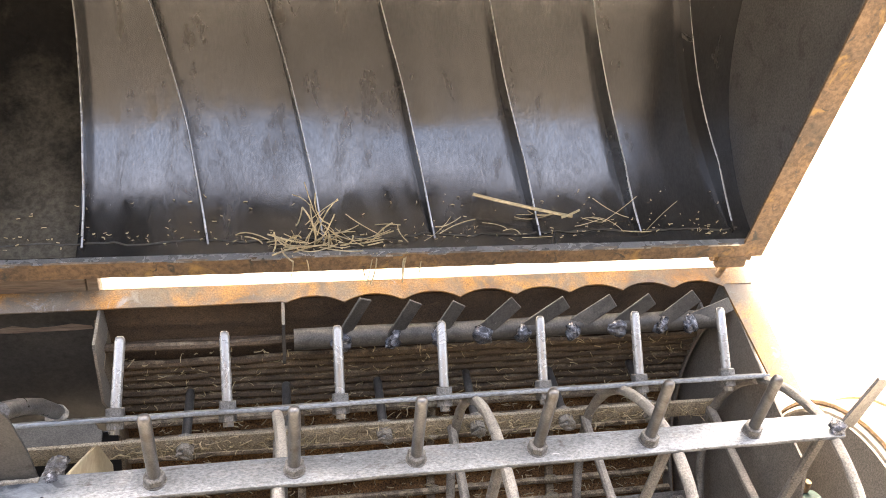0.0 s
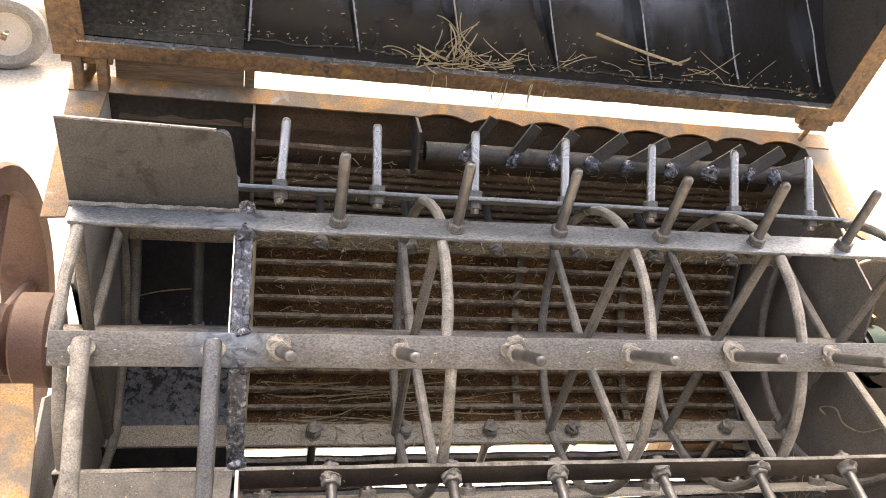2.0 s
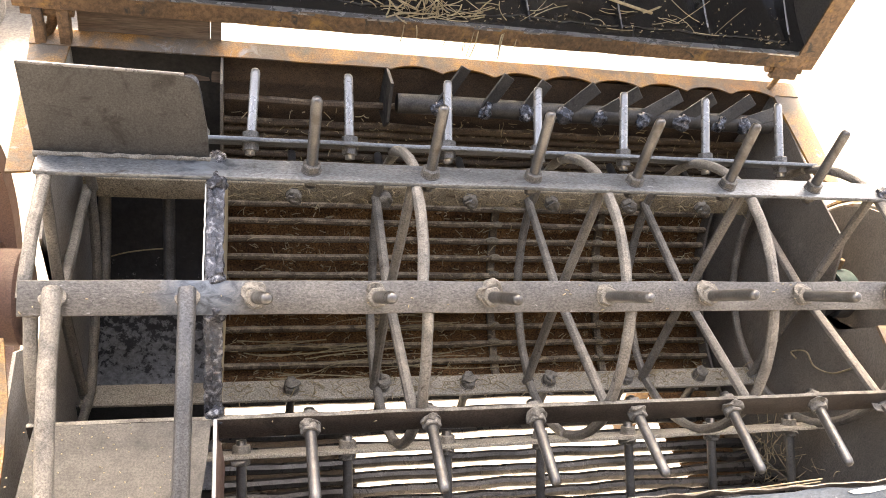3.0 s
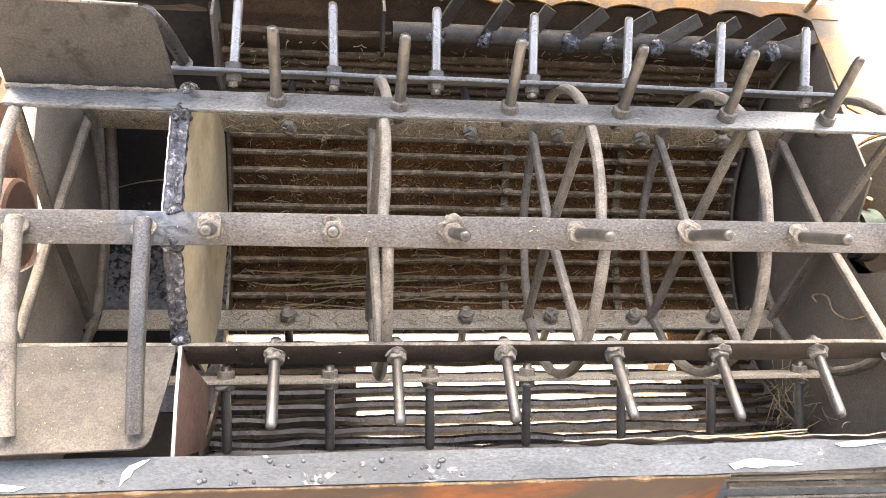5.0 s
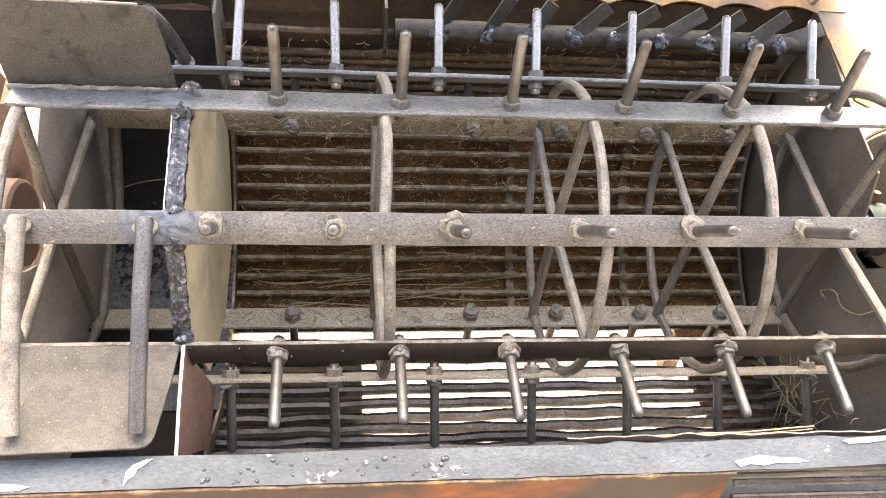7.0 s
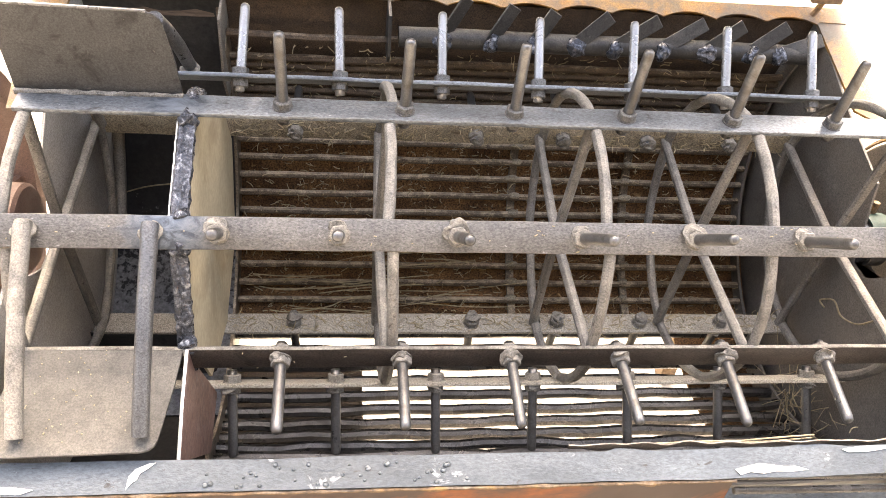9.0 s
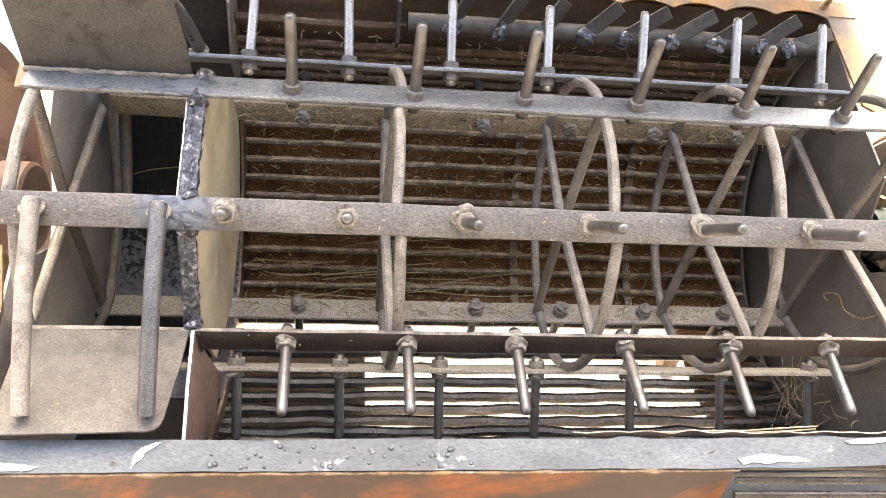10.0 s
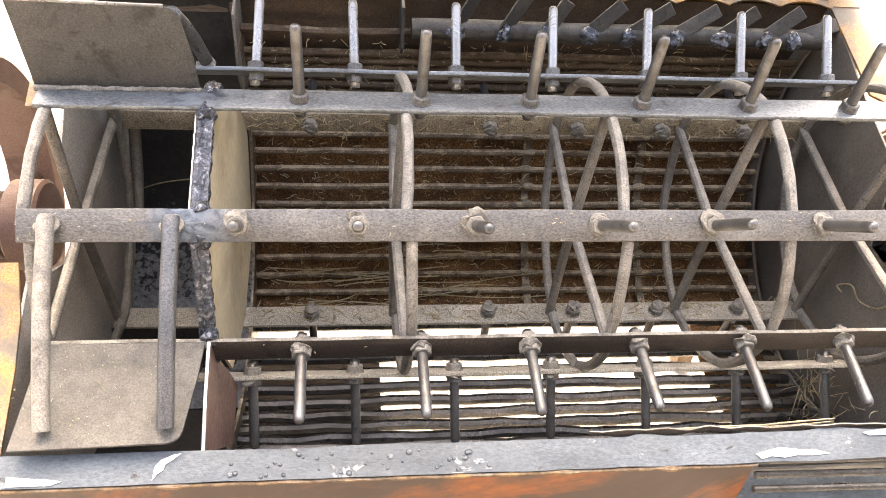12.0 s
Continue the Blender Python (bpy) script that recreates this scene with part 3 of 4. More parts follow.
# toothed knife bar under the back rim
knife = thing("knife_bar", (0.2, 0.36, 1.2), "dark steel pipe with welded chopping blades under the rim", "knife bar")
bm = bmesh.new()
sweep(bm, [(-0.262 + 0.9 * k / 12, 0.362, 1.222 + 0.001 * math.sin(k)) for k in range(13)], 0.021, 16)
part("pipe", bm, M_PADDLE, knife)
weld = bmesh.new()
bmesh.ops.create_icosphere(weld, subdivisions=3, radius=0.014)
rough_up(weld, 0.007, 90)
me_weld = bpy.data.meshes.new("weld")
weld.to_mesh(me_weld)
weld.free()
me_weld.materials.append(M_WELD)
me_weld.shade_smooth()
BLADES = ((-0.178, 0.05, 0.09), (-0.075, 0.045, 0.078), (0.015, 0.042, 0.07), (0.105, 0.07, 0.066), (0.19, 0.09, 0.062), (0.29, 0.092, 0.06), (0.39, 0.078, 0.06), (0.49, 0.078, 0.062), (0.555, 0.1, 0.035))
for i, (x, dx, dz) in enumerate(BLADES):
    p0 = Vector((x, 0.352, 1.222))
    along = Vector((dx, 0.012, dz))
    eye = Vector((0.35, 0.72, -0.6)).normalized()
    wide = along.cross(eye).normalized()
    wide = (Matrix.Rotation(radians((62, 50, 42, 22, 30, 16, 28, 14, 4)[i]), 3, along) @ wide) * 0.03
    thick = along.cross(wide).normalized() * 0.006
    bm = bmesh.new()
    slab(bm, [p0 - wide / 2, p0 + along - wide / 2, p0 + along + wide / 2, p0 + wide / 2], thick)
    bmesh.ops.bevel(bm, geom=bm.edges[:], offset=0.0012, segments=1, affect="EDGES")
    part("blade", bm, M_PADDLE, knife)
    placed("weld", me_weld, Matrix.Translation((x + 0.004, 0.344, 1.224)) @ Matrix.Rotation(i, 4, "Z") @ Matrix.Diagonal((1.5, 1.0, 1.2, 1)), knife)
bm = bmesh.new()
slab(bm, [(-0.284, 0.34, 1.276), (-0.284, 0.335, 1.19), (-0.284, 0.36, 1.165), (-0.284, 0.45, 1.165), (-0.284, 0.44, 1.276)], (0.006, 0, 0))
part("bracket", bm, M_PADDLE, knife, "dark bent end bracket")

# ---- the threshing drum ----
TURN_B = 40.0
BARS = {"B": 0, "A": 45, "K": 90, "H": 130.5, "D": 180, "G": 224, "E": 270, "C": 315}
LATE = "ACHG"
R_OUT, BAR_T, BAR_W = 0.287, 0.008, 0.05
DRUM_L, DRUM_R = -0.873, 0.64
# how far each peg stands off its even place, and its lean in degrees
PEG_SHIFT = {"A": (0.002, 0.008, 0.0, 0.003, 0.002, -0.003), "B": (0.015, 0.004, -0.004, 0.004, 0.002, 0.0, 0.0), "C": (0.003, 0.009, 0.002, 0.001, 0.0, -0.006), "K": (0.01, 0.001, 0.003, 0.0, -0.002, 0.0, -0.007)}
PEG_LEAN = {"A": (0, 0, 0, 1.0, 0, -1.5), "B": (5, 0, 0, 4, 0.5, 0, 0), "C": (0, 0.5, -0.5, 0.5, -1, -5.5), "K": (3.5, -1.5, 0, 1, 0.5, 0, 0.5)}
drum = thing("threshing_drum", (-0.12, 0, AXLE_Z), "dusty steel threshing drum with eight bars of bolted pegs", "drum")

bm = bmesh.new()
sweep(bm, [(-1.32, 0, AXLE_Z), (-0.9, 0, AXLE_Z), (0.62, 0, AXLE_Z)], 0.028, 20)
sweep(bm, [(0.615, 0, AXLE_Z), (0.86, 0, AXLE_Z)], 0.022, 20)
part("axle", bm, M_BAR, drum, "dusty round steel axle")

# one peg, shared by all: shank outside, nut at its foot, stub inside
bm = bmesh.new()
sweep(bm, [(0, 0, -0.03), (0, 0, 0.0), (0, 0, 0.06), (0, 0, 0.124), (0, 0, 0.130), (0, 0, 0.133)], 0.0092, 14, taper=[1, 1, 1, 0.98, 0.85, 0.5])
rough_up(bm, 0.0006, 60)
me_peg = bpy.data.meshes.new("peg")
bm.to_mesh(me_peg)
bm.free()
me_peg.materials.append(M_PEG)
me_peg.shade_smooth()
me_peg_bright = me_peg.copy()
me_peg_bright.materials[0] = M_PEGK


def nut_mesh(name, r, h, mat):
    bm = bmesh.new()
    g = bmesh.ops.create_cone(bm, cap_ends=True, segments=6, radius1=r, radius2=r, depth=h)
    bmesh.ops.bevel(bm, geom=bm.edges[:], offset=0.0015, segments=1, affect="EDGES")
    g = bmesh.ops.create_cone(bm, cap_ends=True, segments=18, radius1=r * 1.06, radius2=r * 1.04, depth=0.003)
    for v in g["verts"]:
        v.co.z -= h / 2
    me = bpy.data.meshes.new(name)
    bm.to_mesh(me)
    bm.free()
    me.materials.append(mat)
    return me


me_nut = nut_mesh("nut", 0.0165, 0.014, M_NUT)
me_nut_dark = nut_mesh("nut", 0.0158, 0.014, M_NUTDARK)
me_cake = bpy.data.meshes.new("dust_cake")
bm = bmesh.new()
bmesh.ops.create_icosphere(bm, subdivisions=3, radius=0.017)
for v in bm.verts:
    v.co.z *= 0.35
rough_up(bm, 0.009, 80)
bm.to_mesh(me_cake)
bm.free()
me_cake.materials.append(M_NUT)
me_cake.shade_smooth()

rnd = random.Random(11)
bar_obs = {}
for key, off in BARS.items():
    ang = TURN_B + off
    out, side = drum_axes(ang)
    frame_m = Matrix((Vector((1, 0, 0)), side, out)).transposed().to_4x4()
    m = Matrix.Translation(on_drum(ang, R_OUT)) @ frame_m
    bm = bmesh.new()
    box(bm, (DRUM_L, -BAR_W / 2, -BAR_T), (DRUM_R, BAR_W / 2, 0), cuts=30, bevel=0.0026)
    rough_up(bm, 0.0016, 9)
    for v in bm.verts:
        v.co = m @ v.co
    # Bar C: rust, with the shade of its down-facing side put into the colour.
    look_of = {"A": (M_BARBLUE, "scuffed blue-grey flat steel bar"), "K": (M_BARBLUE, "scuffed blue-grey flat steel bar"), "H": (M_BARCHAFF, "flat steel bar caked with chaff"), "G": (M_BARBEIGE, "flat steel bar caked with beige dust"), "E": (M_BARBEIGE, "flat steel bar caked with beige dust"), "C": (M_BARDARK, "flat rusty steel bar, darkened for its shaded face")}.get(key, (M_BAR, "flat dusty grey steel bar"))
    bar = part("bar", bm, look_of[0], drum, look_of[1])
    bar_obs[key] = bar
    count = 6 if key in LATE else 7
    for i in range(count):
        x = -0.57 + 0.19 * i + (0.10 if key in LATE else 0.0) + PEG_SHIFT.get(key, (0,) * 7)[i]
        lean = Matrix.Rotation(radians(PEG_LEAN.get(key, (0.7,) * 7)[i] + rnd.uniform(-0.5, 0.5)), 4, "Y") @ Matrix.Rotation(radians(rnd.uniform(-2.5, 2.5)), 4, "X")
        at = Matrix.Translation(on_drum(ang, R_OUT, x)) @ frame_m
        placed("peg", me_peg_bright if key == "K" else me_peg, at @ lean, bar, "bright worn steel peg" if key == "K" else "")
        placed("nut", me_nut_dark if key in "AK" else me_nut, at @ Matrix.Translation((0, 0, 0.007)) @ Matrix.Rotation(rnd.uniform(0, 1), 4, "Z"), bar)
        placed("nut", me_nut_dark if key in "AK" else me_nut, at @ Matrix.Translation((0, 0, -BAR_T - 0.007)) @ Matrix.Rotation(rnd.uniform(0, 1), 4, "Z") @ Matrix.Rotation(math.pi, 4, "X"), bar)
        if key in "HGD":
            placed("dust_cake", me_cake, at @ Matrix.Translation((0.001, -0.002, -BAR_T - 0.021)) @ Matrix.Rotation(rnd.uniform(0, 6), 4, "Z") @ Matrix.Scale(rnd.uniform(0.75, 0.95), 4), bar)
        if key in "BCGE":
            placed("dust_cake", me_cake, at @ Matrix.Translation((-0.003, 0.008, 0.003)) @ Matrix.Rotation(rnd.uniform(0, 6), 4, "Z") @ Matrix.Scale(rnd.uniform(0.7, 1.15), 4), bar)

# bowed rods from bar to bar, and straight spokes from the axle
keys = list(BARS)
for px in (-0.86, -0.292, 0.053, 0.338, 0.628):
    for i, key in enumerate(keys):
        a0 = TURN_B + BARS[key]
        step = (BARS[{"B": "A", "A": "K", "K": "H", "H": "D", "D": "G", "G": "E", "E": "C", "C": "B"}[key]] - BARS[key]) % 360
        p0, p2 = on_drum(a0, R_OUT - BAR_T - 0.004, px + rnd.uniform(-0.006, 0.006) - (0.01 if key == "B" else 0.0)), on_drum(a0 + step, R_OUT - BAR_T - 0.004, px + rnd.uniform(-0.006, 0.006))
        mid = on_drum(a0 + step / 2, 0.291, px)
        bm = bmesh.new()
        sweep(bm, bezier(p0, mid, p2), 0.0095, 10)
        rough_up(bm, 0.0012, 40)
        part("ring_rod", bm, M_ROD, drum)
        if key in LATE:
            bm = bmesh.new()
            sweep(bm, [on_drum(a0, 0.02, px - 0.012), on_drum(a0, 0.15, px - 0.009), on_drum(a0, R_OUT - BAR_T, px - 0.006)], 0.0095, 10)
            rough_up(bm, 0.0012, 40)
            part("spoke", bm, M_ROD, drum)

# burnt, freshly welded straps beside the blower
for a0 in (TURN_B, TURN_B - 45, TURN_B + 45):
    bm = bmesh.new()
    reach = 42 if a0 < 80 else 18
    p0, p1 = on_drum(a0 + 3, 0.276, 0), on_drum(a0 + reach, 0.276 if a0 < 80 else 0.27, 0)
    out0 = drum_axes(a0 + reach / 2)[0]
    secs = []
    for k in range(29):
        q = p0.lerp(p1, k / 28)
        secs.append([q + Vector((dx, 0, 0)) + out0 * dr for dx, dr in ((-0.628, 0), (-0.625, 0.003), (-0.62, 0.001), (-0.614, 0.005), (-0.608, 0.001), (-0.602, 0), (-0.602, -0.009), (-0.628, -0.009))])
    loft(bm, secs)
    for v in bm.verts:
        v.co += 0.0035 * Vector(noise.noise_vector(v.co * 85))
    strap = part("welded_strap", bm, M_WELD, drum, "burnt black strap with rough bright weld")
    if a0 != TURN_B:
        continue
    bm = bmesh.new()
    sweep(bm, [p0.lerp(p1, 0.05 + 0.9 * k / 30) + Vector((-0.63 + 0.0012 * noise.noise((k * 0.5, 2, a0)), 0, 0)) - out0 * 0.003 for k in range(31)], 0.0014, 6)
    part("bare_edge", bm, M_CHIP, strap, "bare bright cut edge")
for a0 in (TURN_B, TURN_B + 45, TURN_B - 45):
    placed("weld", me_weld, Matrix.Translation(on_drum(a0 + 4.5, 0.276, -0.612)), drum)
    placed("weld", me_weld, Matrix.Translation(on_drum(a0 - 4.5, 0.276, -0.612)) @ Matrix.Rotation(2, 4, "Y"), drum)

# round plate between blower and pegs
bm = bmesh.new()
rim_a, rim_b, mid_a, mid_b = [], [], [], []
for k in range(72):
    a = 5.0 * k
    reach = 0.268 * math.cos(radians(22.5)) / math.cos(radians((a - TURN_B) % 45 - 22.5))
    for ring, r in ((rim_a, reach), (mid_a, 0.03)):
        p = on_drum(a, r, -0.606)
        p.z = min(p.z, 1.265 - 0.62 * max(0.0, p.y))
        p.x += 0.006 * max(0.0, p.y) / 0.28 + 0.0015 * noise.noise(p * 9)
        ring.append(bm.verts.new(p))
    rim_b.append(bm.verts.new(rim_a[-1].co + Vector((-0.005, 0, 0))))
    mid_b.append(bm.verts.new(mid_a[-1].co + Vector((-0.005, 0, 0))))
for k in range(72):
    j = (k + 1) % 72
    for u, v in ((rim_a, mid_a), (rim_b, mid_b), (rim_a, rim_b)):
        bm.faces.new((u[k], u[j], v[j], v[k]))
part("round_plate", bm, M_BEIGE, drum, "round beige dust-coated plate between blower and pegs", smooth=False)

# blower paddles, each braced by two bent rods from the next bar
for key in LATE:
    ang = TURN_B + BARS[key]
    out, side = drum_axes(ang)
    base = on_drum(ang, R_OUT) + side * 0.024
    bm = bmesh.new()
    flare, tall = 0.004, {"C": 0.179, "H": 0.085}.get(key, 0.148)
    xr, xl = {"C": (-0.616, -0.862)}.get(key, (-0.625, -0.878))
    corner = [(xr, -0.006), (xr - 0.004, 0.06)] + [(xr - 0.036 + 0.022 * math.cos(t), tall - 0.022 + 0.02 * math.sin(t)) for t in (0.0, 0.5, 1.0, 1.57)] + [(xl - flare, tall + 0.004), (xl, -0.006)]
    slab(bm, [base + out * r + Vector((x, 0, 0)) for x, r in corner], side * -0.004)
    bmesh.ops.bevel(bm, geom=[e for e in bm.edges], offset=0.001, segments=1, affect="EDGES")
    paddle = part("paddle", bm, M_PADDLE_BARE if key == "A" else M_PADDLE, drum, "scuffed dark sheet steel blower paddle" if key == "A" else "dust-coated sheet steel blower paddle")
    bm = bmesh.new()
    pts = [base + side * -0.006 + out * (0.004 * noise.noise((k, 0, 0))) + Vector((xl + (xr - xl) * k / 30, 0, 0)) for k in range(31)]
    sweep(bm, pts, 0.0045, 8)
    for v in bm.verts:
        v.co += 0.004 * Vector(noise.noise_vector(v.co * 80))
    part("weld_seam", bm, M_NUT, paddle, "dusty lumpy weld seam")
    if key == "A":
        # Sky reflection on the cut edge, drawn as a bright strip.
        bm = bmesh.new()
        sweep(bm, [base + out * (tall + 0.003) - side * 0.002 + Vector((xl - flare + 0.003 + (xr - 0.034 - xl) * k / 12, 0, -0.004 * k / 12)) for k in range(13)], 0.0026, 8)
        part("cut_edge", bm, M_PEGK, paddle, "cut upper edge, its sky glint put in as a bright strip")
    tip = base + out * (tall - 0.022)
    for x in ((-0.826, -0.65) if key in "AC" else (-0.85, -0.72)):
        foot = on_drum(ang + 45, R_OUT + 0.008, x)
        o2, s2 = drum_axes(ang + 45)
        end = tip + side * 0.011 + Vector((x + (0.004 if x < -0.8 else -0.002), 0, 0))
        bm = bmesh.new()
        sweep(bm, [foot + s2 * 0.012, foot + o2 * 0.006, foot + o2 * 0.008 - s2 * 0.018, foot.lerp(end, 0.35) + o2 * 0.012, foot.lerp(end, 0.7) + o2 * 0.008, end], 0.0125, 12)
        rough_up(bm, 0.0012, 40)
        part("brace_rod", bm, M_ROD if x < -0.8 else M_RODDUSK, paddle, "round bent brace rod")
        placed("weld", me_cake, Matrix.Translation(foot) @ Matrix.Scale(0.95, 4), paddle)
# side gusset by the front paddle
ang = TURN_B - 45
bm = bmesh.new()
slab(bm, [on_drum(ang + 5, 0.285, -0.612), on_drum(ang - 6, 0.445, -0.612), on_drum(ang - 38, 0.4, -0.604), on_drum(ang - 46, 0.3, -0.602), on_drum(ang - 12, 0.272, -0.608)], (0.004, 0, 0))
part("gusset", bm, M_GUSSET, drum, "brown painted triangular gusset plate")
bm = bmesh.new()
sweep(bm, [on_drum(ang + 5, 0.288, -0.611), on_drum(ang - 0.5, 0.365, -0.611), on_drum(ang - 6, 0.446, -0.611)], 0.0028, 8)
part("bright_edge", bm, M_CHIP, drum, "bare bright cut edge of the gusset")
# small beater plate at the far bar end
out, side = drum_axes(TURN_B + 45)
bm = bmesh.new()
p = on_drum(TURN_B + 45, R_OUT - 0.01, 0.632) + side * -0.01
slab(bm, [p, p + Vector((0.045, 0, 0)) + side * 0.01, p + Vector((0.075, 0, 0)) + out * 0.1 + side * 0.02, p + Vector((0.04, 0, 0)) + out * 0.115 + side * 0.01], side * 0.006)
part("beater_plate", bm, M_BAR, drum, "small dark beater plate welded to a bar end")
placed("weld", me_weld, Matrix.Translation(p + out * 0.01), drum)

out, side = drum_axes(TURN_B - 45)
bm = bmesh.new()
p = on_drum(TURN_B - 45, R_OUT - 0.01, 0.618) + side * -0.01
slab(bm, [p, p + Vector((0.03, 0, 0)) + side * 0.01, p + Vector((0.036, 0, 0)) + out * 0.1 + side * 0.02, p + Vector((0.004, 0, 0)) + out * 0.115 + side * 0.01], side * 0.006)
part("beater_plate", bm, M_BAR, drum, "small dark beater plate welded to a bar end")
placed("weld", me_cake, Matrix.Translation(p + out * 0.01), drum)

# ---- bearing and pulleys ----
bearing = thing("bearing", (0.7, 0, AXLE_Z), "dark bearing housing with a chipped green cap", "bearing")
bm = bmesh.new()
g = bmesh.ops.create_cone(bm, cap_ends=True, segments=28, radius1=0.052, radius2=0.052, depth=0.05)
bmesh.ops.bevel(bm, geom=[e for e in bm.edges if e.calc_face_angle(0) > 1], offset=0.008, segments=2, affect="EDGES")
for v in bm.verts:
    v.co = Matrix.Translation((0.695, 0, AXLE_Z)) @ Matrix.Rotation(radians(90), 4, "Y") @ v.co
box(bm, (0.672, -0.11, AXLE_Z - 0.09), (0.718, 0.11, AXLE_Z - 0.05), bevel=0.006)
part("housing", bm, M_BLACK, bearing, "dark greasy housing")
bm = bmesh.new()
arc_sheet(bm, 0.672, 0.716, 0.0535, 40, 125, 0.004)
part("cap", bm, M_GREEN, bearing, "chipped green cap")
bm = bmesh.new()
sweep(bm, [(0.666, 0, AXLE_Z), (0.669, 0, AXLE_Z), (0.673, 0, AXLE_Z)], 0.045, 24)
part("seal", bm, M_DARK, bearing, "dark round seal")
bm = bmesh.new()
sweep(bm, [(0.695, 0.03, AXLE_Z + 0.05), (0.696, 0.032, AXLE_Z + 0.075)], 0.008, 8)
part("grease_nipple", bm, M_RUST, bearing)


def wheel_ring(bm, x0, x1, r0, r1, seg=64):
    prof = [(x0, r0), (x0, r1 - 0.006), (x0 + 0.006, r1), (x1 - 0.006, r1), (x1, r1 - 0.006), (x1, r0)]
    rings = []
    for i in range(seg):
        a = 360.0 * i / seg
        rings.append([bm.verts.new(on_drum(a, r, x)) for x, r in prof])
    for i in range(seg):
        u, v = rings[i], rings[(i + 1) % seg]
        for k in range(len(prof)):
            j = (k + 1) % len(prof)
            bm.faces.new((u[k], v[k], v[j], u[j]))


flywheel = thing("flywheel", (-1.17, 0, AXLE_Z), "large rusty red spoked flywheel pulley beside the casing", "flywheel")
bm = bmesh.new()
wheel_ring(bm, -1.09, -1.0, 0.252, 0.302)
part("rim", bm, M_PULLEY, flywheel)
bm = bmesh.new()
sweep(bm, [(-1.28, 0, AXLE_Z), (-1.09, 0, AXLE_Z), (-1.085, 0, AXLE_Z), (-1.0, 0, AXLE_Z), (-0.98, 0, AXLE_Z)], 0.036, 28, taper=[1, 1, 1.7, 1.7, 1])
part("hub", bm, M_PULLEY, flywheel)
bm = bmesh.new()
sweep(bm, [(-0.985, 0, AXLE_Z), (-0.98, 0, AXLE_Z), (-0.93, 0, AXLE_Z), (-0.925, 0, AXLE_Z)], 0.082, 30, taper=[0.92, 1, 1, 0.92])
part("collar", bm, M_PULLEY, flywheel, "thick rusty collar")
for i in range(6):
    a = 20 + 60 * i
    bm = bmesh.new()
    o, s = drum_axes(a)
    p0, p1 = on_drum(a, 0.05, -1.045), on_drum(a, 0.262, -1.045)
    sweep(bm, [p0, p0.lerp(p1, 0.5), p1], 0.03, 12, flat=0.5, taper=[1.1, 0.85, 1.0])
    part("spoke", bm, M_PULLEY, flywheel)
guard = thing("belt_guard", (0.86, 0, 0.9), "round drive guard with peeling pale and orange paint", "guard")
bm = bmesh.new()
sweep(bm, [(0.775, 0, 0.93), (0.785, 0, 0.93), (0.9, 0, 0.93), (0.92, 0, 0.93)], 0.272, 48, taper=[0.96, 1, 1, 0.95])
part("drum_shell", bm, M_GUARD, guard)
bm = bmesh.new()
sweep(bm, [(0.768, 0, 0.93), (0.774, 0, 0.93)], 0.255, 48)
part("inner_plate", bm, M_SHEET, guard, "dusty grey-brown round inner plate")

bm = bmesh.new()
for k in range(2):
    sweep(bm, [(0.787 + 0.1 * k + 0.0001 * i, -0.272 * math.cos(2 * math.pi * i / 40), 0.93 + 0.272 * math.sin(2 * math.pi * i / 40)) for i in range(41)], 0.008, 8)
part("rim_bead", bm, M_RUST, guard, "rusty rolled rim")
bm = bmesh.new()
sweep(bm, [(0.915, 0, 0.93), (0.94, 0, 0.93)], 0.06, 24)
part("hub_cap", bm, M_RUST, guard, "rusty hub cap")

# legs under the casing
for x in (-0.95, 0.69):
    for y in (-0.48, 0.47):
        bm = bmesh.new()
        box(bm, (x - 0.025, y - 0.025, 0), (x + 0.025, y + 0.025, 0.75 if y < 0 else 1.1), bevel=0.004)
        part("leg", bm, M_RUST, casing)

# ---- the opened lid ----
lid = thing("hinged_lid", (-0.12, 0.42, 1.34), "opened half-round lid, dark inside, rusty orange edges", "lid")
LC, LR = (0, 0.215, 1.83), 0.488
# angle is measured as for the drum: 180 is straight back, -180 - a below it
A0 = -(180 - math.degrees(math.atan2(1.83 - 1.385, 0.42 - 0.215)))
A1 = A0 - 154
bm = bmesh.new()
arc_sheet(bm, -0.64, 0.7, LR, A0, A1, 0.004, 60, cx=LC, bumpy=0.004)
part("shell", bm, M_LID, lid, "dark polished curved sheet")
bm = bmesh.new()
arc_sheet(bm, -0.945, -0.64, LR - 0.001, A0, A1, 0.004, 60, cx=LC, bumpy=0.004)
part("shell", bm, M_LIDDARK, lid, "dusty end of the curved sheet, its shade put into near-black")


def lid_pt(angle, r, x):
    a = radians(angle)
    return Vector((x, LC[1] - r * math.cos(a), LC[2] + r * math.sin(a)))


